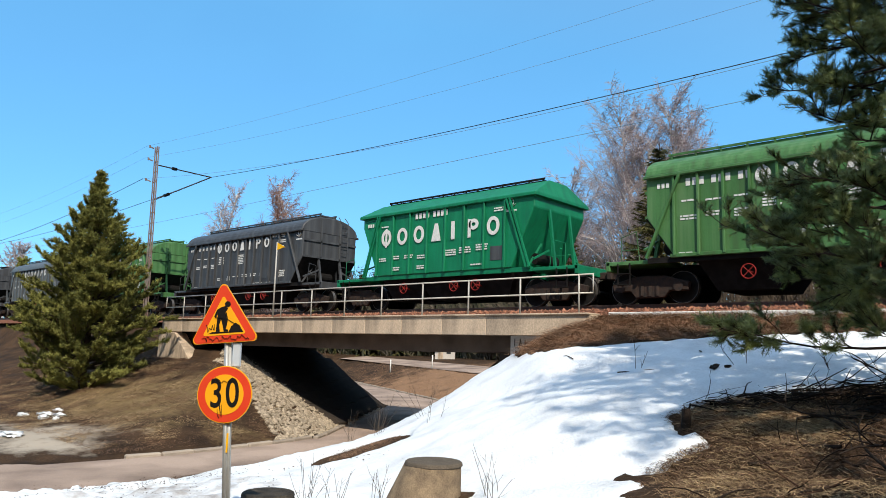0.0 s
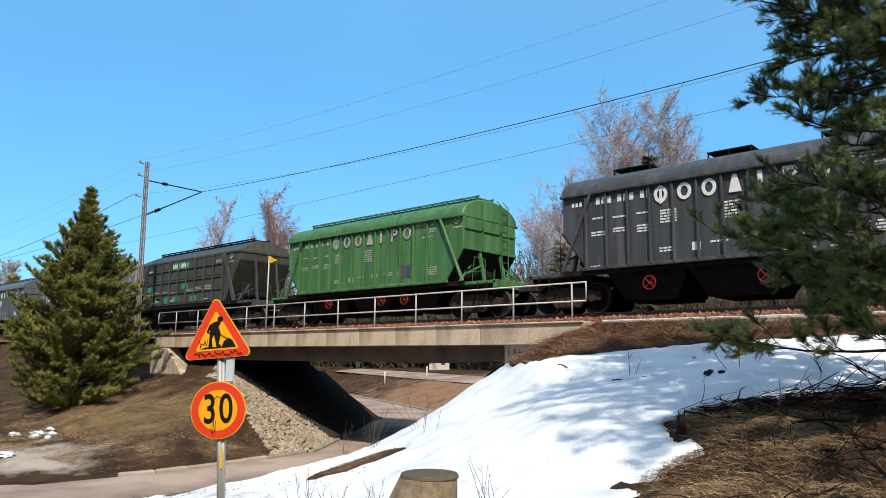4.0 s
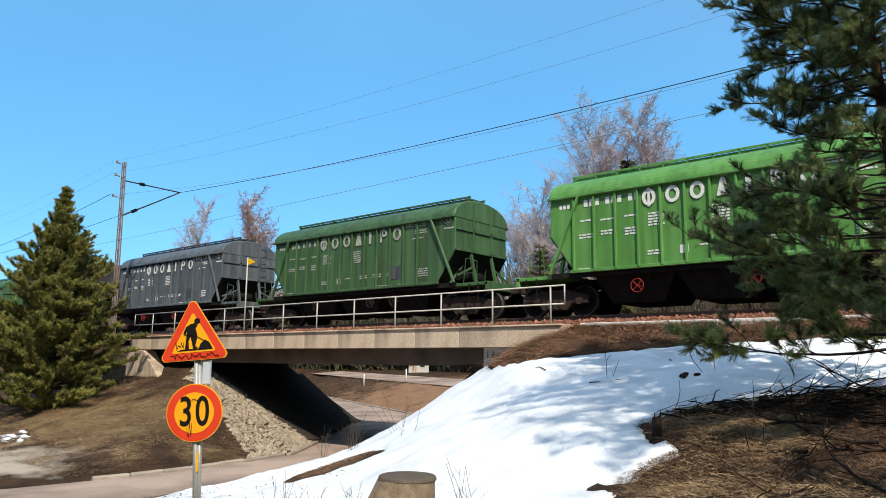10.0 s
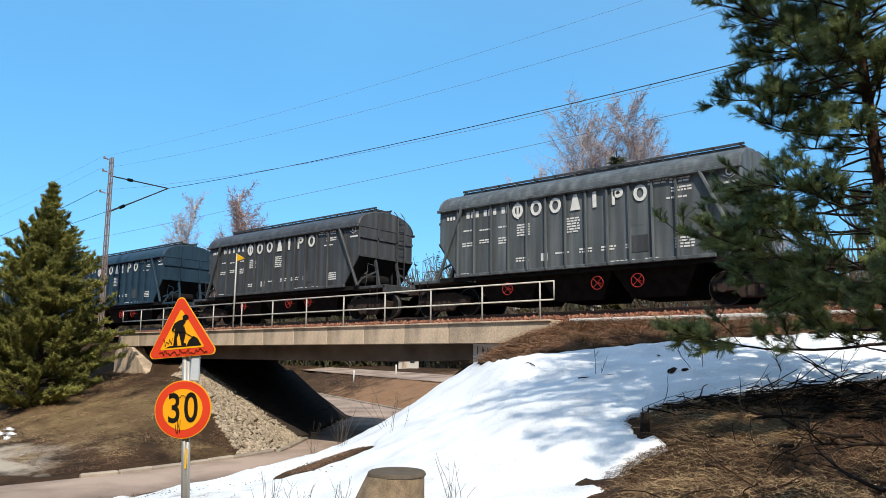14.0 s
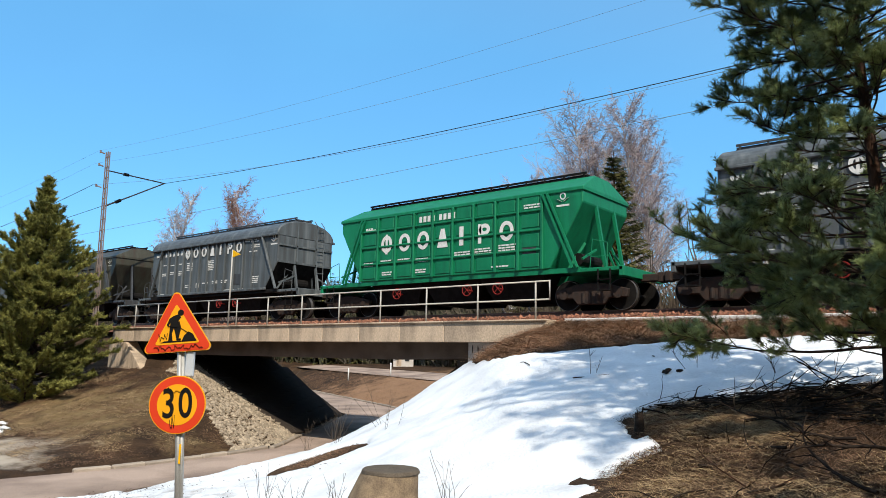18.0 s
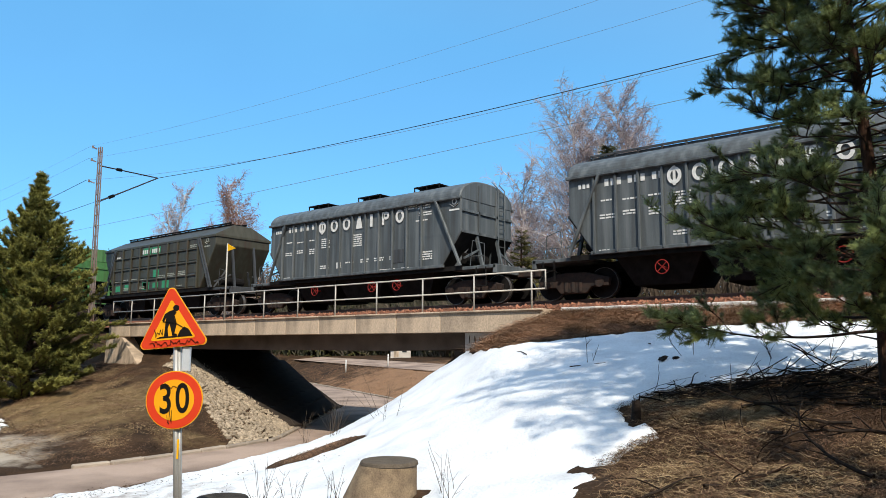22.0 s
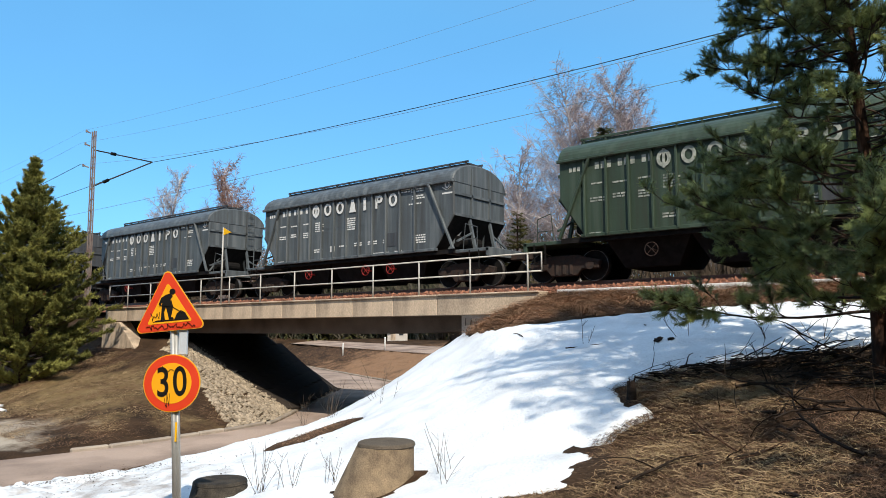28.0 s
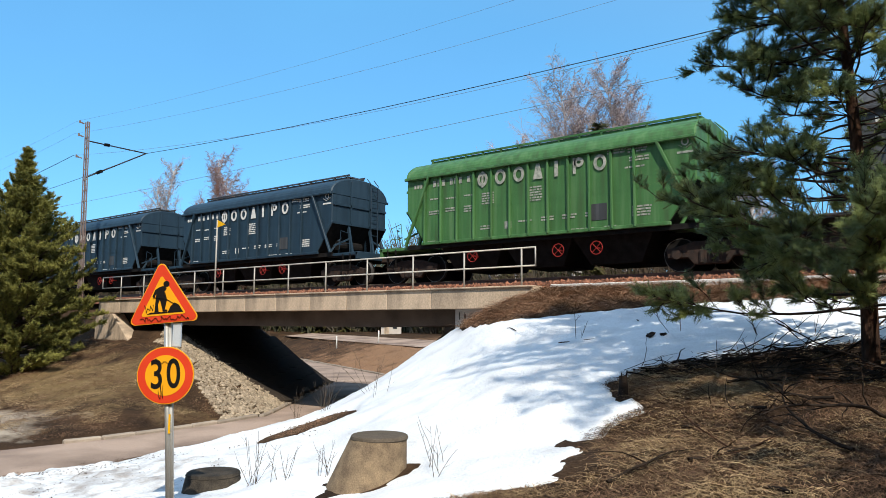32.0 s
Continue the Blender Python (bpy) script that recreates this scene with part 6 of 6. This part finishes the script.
def fallen_branch(x, y, turn, length, seed, r=0.022):
    """A crooked dead branch with side twigs, lying on the grass."""
    rnd = random.Random(seed)
    ob = tagged(new("fallen_branch"), "dark crooked dead branch lying on the dry grass", "branch", "fallen branches")
    ob.location = on_land(x, y, 0.03)
    w = Wood()
    a = radians(turn)
    path = wander(rnd, (0, 0, 0.05), (math.cos(a), math.sin(a), 0.06), length, 9, 0.14, -0.004)
    w.tube(path, r, r * 0.3, 6)
    raw("limb", w.v, w.f, M_DEAD, ob, True)
    for k in range(int(length * 6)):
        w = Wood()
        q, d = along(path, rnd.uniform(0.15, 0.98))
        sd = (d * 0.7 + Vector((rnd.gauss(0, 0.7), rnd.gauss(0, 0.7), rnd.gauss(0.12, 0.22)))).normalized()
        twig = wander(rnd, q, sd, rnd.uniform(0.15, 0.55), 4, 0.2, -0.03)
        w.tube(twig, r * 0.4, 0.003, 4)
        if rnd.random() < 0.6:
            c, e = along(twig, 0.6)
            w.tube(wander(rnd, c, e + Vector((rnd.gauss(0, 0.6), rnd.gauss(0, 0.6), 0.1)), 0.18, 3, 0.2), 0.004, 0.002, 3)
        raw("twig", w.v, w.f, M_DEAD, ob, True)


for i, (x, y, turn, length) in enumerate(((-2.9, 9.6, 20, 1.7), (-1.6, 9.2, 195, 1.9), (-2.2, 8.7, 170, 1.5), (-0.9, 8.5, 215, 2.0), (-1.2, 7.7, 160, 1.4), (-3.0, 8.2, 30, 1.2), (-0.4, 9.6, 180, 2.1), (-1.9, 10.0, 8, 1.6), (-2.6, 7.3, 60, 0.9), (-3.2, 6.7, 75, 0.9), (-1.5, 6.6, 130, 1.1), (-3.5, 10.2, 25, 1.5), (-2.4, 10.8, 5, 1.8))):
    fallen_branch(x, y, turn, length, 300 + i)


# ---- road sign, blocks, stump ----
def sign_outline(r, n=3, corner=0.12, turn=90):
    """Rounded polygon in x and z."""
    pts = []
    for i in range(n):
        a = radians(turn + 360 * i / n)
        c = Vector((math.cos(a), math.sin(a))) * (r - corner * 2)
        for k in range(7):
            b = a + radians(-60 + 20 * k)
            pts.append((c.x + 2 * corner * 0.5 * math.cos(b), c.y + 2 * corner * 0.5 * math.sin(b)))
    return pts


def plate(name, outline, y, thick, material, parent, label=""):
    bm = bmesh.new()
    prism(bm, outline, y, y + thick)
    return part(name, bm, material, parent, label)


def disc(r, n=48):
    return [(r * math.cos(2 * math.pi * i / n), r * math.sin(2 * math.pi * i / n)) for i in range(n)]


def scribble(parent, seed, x0, x1, z0, z1, y, n):
    """Thin black scrawled strokes."""
    rnd = random.Random(seed)
    bm = bmesh.new()
    p = Vector((x0, y, rnd.uniform(z0, z1)))
    for i in range(n):
        q = Vector((x0 + (x1 - x0) * (i + rnd.uniform(0, 1.6)) / n, y, rnd.uniform(z0, z1)))
        if (p - q).length > 0.01:
            beam(bm, p, q, 0.009, 0.003)
        p = q
    part("scrawl", bm, M_SIGN_BLACK, parent)


def build_sign():
    sign = tagged(new("road_sign"), "temporary road works warning and speed limit sign on steel poles", "road sign")
    foot = Vector((-7.68, 4.645, float(land(-7.66, 4.66)) - 0.3))
    sign.matrix_basis = Matrix.Translation(foot) @ pose(0, 0, 0, 0, 0, 38.0)
    tilt = -1.6
    up = lambda z: z - foot.z
    for x, y, r, top, name in ((-0.02, 0.06, 0.030, up(3.4), "pole"), (0.022, 0.075, 0.026, up(3.25), "second_pole")):
        bm = bmesh.new()
        rod(bm, (x + 0.085, y, 0), (x - 0.075, y, top), r, n=14)
        part(name, bm, M_STEEL, sign, smooth=True)
    tri = part("warning_plate", (lambda bm: (prism(bm, sign_outline(0.50, corner=0.05), 0, 0.02), bm)[1])(bmesh.new()), M_SIGN_YELLOW, sign, "orange-red triangular warning plate")
    tri.matrix_basis = pose(-0.115, 0.0, up(3.455), 0, -5.2, -3) 
    plate("border", sign_outline(0.485, corner=0.05), -0.004, 0.006, M_SIGN_RED, tri, "red border")
    plate("field", sign_outline(0.315, corner=0.018), -0.008, 0.006, M_SIGN_YELLOW, tri, "yellow field")
    # plain black shapes on the field: a heap, a bar and two bent strokes
    bm = bmesh.new()
    prism(bm, [(0.05, -0.135), (0.09, -0.06), (0.14, -0.02), (0.19, -0.05), (0.235, -0.135)], -0.012, -0.008)
    prism(bm, [(-0.2, -0.135), (-0.15, -0.115), (0.05, -0.12), (0.05, -0.135)], -0.0121, -0.008)
    part("heap", bm, M_SIGN_BLACK, tri)
    bm = bmesh.new()
    prism(bm, [(-0.105, -0.115), (-0.055, -0.115), (-0.06, -0.03), (-0.035, 0.03), (-0.02, -0.03), (-0.005, -0.115), (0.05, -0.115), (0.045, -0.095), (0.02, -0.09), (0.045, 0.0), (0.03, 0.06), (0.02, 0.11), (0.055, 0.155), (0.02, 0.185), (-0.03, 0.175), (-0.085, 0.145), (-0.12, 0.07), (-0.10, 0.05), (-0.075, 0.10), (-0.085, 0.02)], -0.0125, -0.008)
    part("bent_shape", bm, M_SIGN_BLACK, tri)
    bm = bmesh.new()
    beam(bm, (-0.11, -0.0105, 0.06), (0.02, -0.0105, 0.035), 0.022, 0.005)
    beam(bm, (0.03, -0.0105, 0.11), (0.05, -0.0105, 0.02), 0.026, 0.005)
    beam(bm, (0.04, -0.0102, 0.03), (0.16, -0.0102, -0.05), 0.014, 0.005)
    rod(bm, (0.052, -0.008, 0.205), (0.052, -0.0127, 0.205), 0.036, n=14)
    part("round_spot", bm, M_SIGN_BLACK, tri)
    scribble(tri, 5, -0.28, 0.32, -0.225, -0.165, -0.013, 34)
    scribble(tri, 6, -0.22, -0.1, -0.12, 0.0, -0.013, 10)
    rnd_plate = part("speed_plate", (lambda bm: (prism(bm, disc(0.33), 0, 0.02), bm)[1])(bmesh.new()), M_SIGN_YELLOW, sign, "round speed limit plate with a red rim")
    rnd_plate.matrix_basis = pose(-0.05, 0.0, up(2.605), 0, -3.0, 0)
    plate("rim", disc(0.32), -0.004, 0.006, M_SIGN_RED, rnd_plate, "red rim")
    plate("field", disc(0.232), -0.008, 0.006, M_SIGN_YELLOW, rnd_plate, "yellow field")
    for ch, x in (("3", -0.098), ("0", 0.098)):
        c = bpy.data.curves.new("digit", "FONT")
        c.body, c.size, c.align_x, c.align_y, c.extrude, c.offset = ch, 0.47, "CENTER", "CENTER", 0.001, 0.006
        ob = new("digit", c)
        c.materials.append(M_SIGN_BLACK)
        ob.parent = rnd_plate
        ob.matrix_basis = pose(x, -0.0105, 0.0, 90, 0, 0) @ Matrix.Diagonal((0.72, 1, 1, 1))
    scribble(rnd_plate, 8, -0.14, 0.1, 0.13, 0.2, -0.013, 16)
    scribble(rnd_plate, 9, -0.08, -0.02, -0.27, -0.05, -0.013, 6)
    bm = bmesh.new()
    box(bm, 0.05, 0.045, up(3.07), 0.095, 0.05, 0.28)
    bevel(bm, 0.008)
    part("bracket", bm, M_WHITE_METAL, sign, "pale metal bracket")
    bm = bmesh.new()
    for z in (2.45, 2.75, 3.3):
        box(bm, 0.0, 0.055, up(z), 0.2, 0.07, 0.03)
    part("clamp", bm, M_STEEL, sign)
    bm = bmesh.new()
    box(bm, 0.01, 0.03, up(2.05), 0.02, 0.008, 0.22)
    part("sticker", bm, M_FLAG, sign, "yellow sticker")


M_WHITE_METAL = mat("pale_metal", (0.66, 0.70, 0.74), 0.4, 0.3, 0.08, 4, 60, 0.03, spec=0.45)
build_sign()


def concrete_block(x, y, z, top_r, base_r, height, seed, side, top):
    """A round concrete barrier block, wider at its foot."""
    block = tagged(new("concrete_block"), "weathered round concrete barrier block in the snow", "concrete block", "barrier blocks")
    block.location = (x, y, z)
    bm = bmesh.new()
    n = 40
    rings = [(base_r, 0.0), (base_r * 0.97, 0.06), (top_r, height - 0.05), (top_r - 0.01, height - 0.04)]
    prev = None
    for r, h in rings:
        cur = [bm.verts.new((r * math.cos(2 * math.pi * i / n), r * math.sin(2 * math.pi * i / n), h)) for i in range(n)]
        if prev:
            for i in range(n):
                bm.faces.new((prev[i], prev[(i + 1) % n], cur[(i + 1) % n], cur[i]))
        prev = cur
    bm.faces.new(prev)
    for v in bm.verts:
        v.co += Vector((-0.16, -0.13, 0)) * (1 - v.co.z / height) * (seed == 1)
        v.co *= 1 + 0.02 * noise.noise(v.co * 5 + Vector((seed, 0, 0)))
    part("body", bm, side, block, smooth=True)
    bm = bmesh.new()
    rod(bm, (0, 0, height - 0.055), (0, 0, height), top_r + 0.012, top_r - 0.005, n=40)
    bevel(bm, 0.012)
    part("cap", bm, top, block, "grey flat top")


M_BLOCK_TOP = mat("grey_block_top", (0.13, 0.105, 0.08), 0.95, 0, 0.25, 6, 60, 0.4)
concrete_block(-6.55, 7.0, 0.93, 0.37, 0.57, 0.85, 1, M_CONCRETE_BLOCK, M_BLOCK_TOP)
M_DARK_BLOCK = mat("dark_block_concrete", (0.075, 0.062, 0.048), 0.8, 0, 0.4, 5, 60, 0.5, other=(0.03, 0.026, 0.022))
concrete_block(-9.3, 6.4, 0.50, 0.38, 0.5, 0.55, 2, M_DARK_BLOCK, M_DARK_BLOCK)


def build_stump():
    stump = tagged(new("tree_stump"), "short dark broken stump at the snow's edge", "stump")
    stump.location = on_land(-4.12, 9.15, 0.0)
    rnd = random.Random(4)
    w = Wood()
    w.tube([Vector((0, 0, 0)), Vector((0.01, 0, 0.15)), Vector((0.0, 0.01, 0.29)), Vector((0.01, 0.01, 0.28))], 0.07, 0.05, 9)
    raw("trunk", w.v, w.f, M_DEAD, stump, True)
    for k in range(3):
        w = Wood()
        a = rnd.uniform(0, 6.28)
        w.tube(wander(rnd, (0.05 * math.cos(a), 0.07 * math.sin(a), 0.25), (math.cos(a) * 0.3, math.sin(a) * 0.3, 1), 0.12, 2, 0.1), 0.015, 0.004, 4)
        raw("splinter", w.v, w.f, M_DEAD, stump)


build_stump()


def sticks():
    rnd = random.Random(77)
    for i in range(34):
        x, y = rnd.uniform(-4.5, 2), rnd.uniform(5, 12)
        if float(snow_depth(np.array(x), np.array(y))) > -0.02:
            continue
        a = rnd.uniform(0, 3.14)
        w = Wood()
        w.tube(wander(rnd, (0, 0, 0.04), (math.cos(a), math.sin(a), 0.03), rnd.uniform(0.4, 1.4), 6, 0.13), 0.012, 0.005, 5)
        ob = tagged(raw("fallen_stick", w.v, w.f, M_BARK), "thin fallen stick on the dry grass", "stick", "fallen sticks")
        ob.location = on_land(x, y)
    for x, y, a, L in ((-5.6, 13.2, 2.1, 1.0), (-6.4, 11.5, 0.4, 0.7), (-8.0, 12.6, 2.6, 0.8)):
        w = Wood()
        w.tube(wander(rnd, (0, 0, 0.16), (math.cos(a), math.sin(a), 0.12), L, 6, 0.1), 0.012, 0.004, 5)
        ob = tagged(raw("fallen_stick", w.v, w.f, M_BARK), "thin fallen stick lying on the snow", "stick", "fallen sticks")
        ob.location = on_land(x, y)


sticks()


def bark_chunk(x, y, size, seed):
    """A broken chunk of dark bark lying on the snow."""
    rnd = random.Random(seed)
    bm = bmesh.new()
    bmesh.ops.create_icosphere(bm, subdivisions=2, radius=1.0)
    for v in bm.verts:
        k = 1 + 1.1 * noise.noise(v.co * 1.9 + Vector((seed, 0, 0)))
        v.co = Vector((v.co.x * size * k, v.co.y * size * 0.5 * k, v.co.z * size * 0.42 * k))
    ob = tagged(part("bark_chunk", bm, M_DEAD), "dark broken chunk of bark lying on the snow", "bark", "bark on the snow")
    ob.matrix_basis = pose(*on_land(x, y, 0.14 + size * 0.3), 0, rnd.uniform(-20, 20), rnd.uniform(0, 180))


for x, y, size, seed in ((-4.84, 11.88, 0.12, 80), (-4.64, 11.98, 0.09, 81)):
    bark_chunk(x, y, size, seed)


def revetment():
    """Rough stones set into the slope beside the path."""
    slope = tagged(new("revetment"), "pale rubble stones set in the slope under the bridge", "stone slope", kind="structure")
    rnd = random.Random(31)
    shapes = []
    for k in range(6):
        bm = bmesh.new()
        bmesh.ops.create_icosphere(bm, subdivisions=1, radius=0.5)
        for v in bm.verts:
            v.co = Vector((v.co.x * rnd.uniform(0.8, 1.2), v.co.y * rnd.uniform(0.8, 1.2), v.co.z * 0.6))
        me = mesh_of("stone", bm)
        me.materials.append(M_STONE)
        shapes.append(me)
    spots = []
    for i in range(4000):
        y = rnd.uniform(14.3, 19.2)
        u = rnd.random()
        x = float(edge_left(y)) - 0.2 - u * 7.8
        lo = 16.9 - 2.4 * (1 - u) ** 1.2
        if y < lo:
            continue
        if any((x - a) ** 2 + (y - b) ** 2 < 0.05 for a, b in spots):
            continue
        spots.append((x, y))
        if len(spots) >= 300:
            break
    # small stones that fill in between, joined
    rr = np.random.RandomState(6)
    n = 5200
    y = rr.uniform(14.3, 19.6, n)
    u = rr.rand(n)
    x = edge_left(y) - 0.15 - u * 7.9
    ok = y > 16.8 - 2.5 * (1 - u) ** 1.2
    x, y = x[ok], y[ok]
    n = len(x)
    oct_v = np.array([(1, 0, 0), (-1, 0, 0), (0, 1, 0), (0, -1, 0), (0, 0, 1), (0, 0, -1)], float)
    oct_f = np.array([(0, 2, 4), (2, 1, 4), (1, 3, 4), (3, 0, 4), (2, 0, 5), (1, 2, 5), (3, 1, 5), (0, 3, 5)])
    v = oct_v[None] * (0.7 + 0.6 * rr.rand(n, 6, 1)) * rr.uniform(0.05, 0.12, (n, 1, 1)) * np.array([1, 1, 0.7]) + np.stack([x, y, land(x, y) + 0.02], 1)[:, None]
    raw("small_stones", v.reshape(-1, 3).tolist(), (oct_f[None] + 6 * np.arange(n)[:, None, None]).reshape(-1, 3).tolist(), M_RUBBLE, slope)["kind"] = "stuff"
    for x, y in spots:
        ob = part("stone", rnd.choice(shapes), M_STONE, slope)
        s = rnd.uniform(0.16, 0.3)
        ob.matrix_basis = pose(*on_land(x, y, 0.02), rnd.uniform(-20, 20), rnd.uniform(0, 40), rnd.uniform(0, 360)) @ Matrix.Diagonal((s, s * rnd.uniform(0.7, 1.2), s * rnd.uniform(0.6, 0.9), 1))


def shade_slabs():
    """Added near-black slabs that put shade on the slope beneath the bridge."""
    paving = tagged(new("shade_slabs"), "near-black slabs added on the slope to deepen the bridge's shade", "paving", kind="structure")
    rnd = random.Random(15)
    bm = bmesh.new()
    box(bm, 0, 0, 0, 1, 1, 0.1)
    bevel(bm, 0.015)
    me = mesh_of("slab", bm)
    me.materials.append(M_CONCRETE_SHADE)
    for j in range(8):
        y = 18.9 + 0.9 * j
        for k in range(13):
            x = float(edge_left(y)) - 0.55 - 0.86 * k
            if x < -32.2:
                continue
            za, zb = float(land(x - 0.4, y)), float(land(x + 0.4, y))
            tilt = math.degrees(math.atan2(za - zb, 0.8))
            ob = part("slab", me, M_CONCRETE_SHADE, paving)
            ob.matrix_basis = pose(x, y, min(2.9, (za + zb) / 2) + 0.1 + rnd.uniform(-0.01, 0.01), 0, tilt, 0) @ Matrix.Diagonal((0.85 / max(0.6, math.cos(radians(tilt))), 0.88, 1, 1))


M_RUBBLE = island(mat("small_rubble", (0.36, 0.29, 0.21), 0.9, 0, 0.2, 5, 40, 0.4), 0.35)
revetment()
shade_slabs()


POSTS = ((-49.0, 46.4), (-43.6, 46.3))
SHED = (-55.2, 60.7)


def far_posts():
    """Pale posts along the upper path and a small pale shed beyond it."""
    bm = bmesh.new()
    rod(bm, (0, 0, -0.1), (0, 0, 1.15), 0.065, 0.06, n=10)
    bevel(bm, 0.02)
    me = mesh_of("post", bm, True)
    me.materials.append(M_WHITE)
    for x, y in POSTS:
        ob = tagged(part("marker_bollard", me, M_WHITE), "pale post beside the upper path", "post", "posts along the upper path")
        ob.location = on_land(x, y)
    shed = tagged(new("shed"), "small pale shed beyond the upper path", "shed")
    shed.matrix_basis = pose(*on_land(*SHED), 0, 0, 40) @ Matrix.Diagonal((0.7, 0.7, 0.7, 1))
    bm = bmesh.new()
    box(bm, 0, 0, 0.9, 3.2, 2.4, 2.0)
    part("wall", bm, M_FACADE, shed)
    bm = bmesh.new()
    prism(bm, [(-1.8, 1.88), (0, 2.5), (1.8, 1.88), (1.7, 1.8), (-1.7, 1.8)], -1.4, 1.4)
    part("roof", bm, M_BARK, shed, "dark pitched roof")
    bm = bmesh.new()
    box(bm, 0.6, -1.215, 1.1, 0.7, 0.03, 0.6)
    part("window", bm, M_GLASS, shed)
    bm = bmesh.new()
    box(bm, -0.7, -1.215, 0.85, 0.8, 0.04, 1.7)
    part("door", bm, M_CONCRETE, shed)


far_posts()


def motions():
    """The train rolls past; each wheelset turns while it is near."""
    times = [0, 2, 4, 6, 8, 10, 12, 14, 16, 18, 20, 22, 24, 26, 28, 30, 32]
    gone = {k: run(k / 30) for k in range(0, 961)}
    for car, x0, wheels in CARS:
        walk(car, [(t, pose(x0 + gone[t * 30], TRACK_Y, RAIL_TOP)) for t in times])
        seen = [k for k in range(0, 961) if -46 < x0 + gone[k] < 6]
        if not seen:
            continue
        for w in wheels:
            dx, _, z = w.location
            rows = [(k / 30, pose(dx, 0, z, 0, math.degrees((gone[k] - gone[seen[0]]) / 0.478) % 360, 0)) for k in seen]
            if seen[0] > 0:
                rows.insert(0, (0, rows[0][1]))
            if seen[-1] < 960:
                rows.append((32, rows[-1][1]))
            walk(w, rows)


motions()
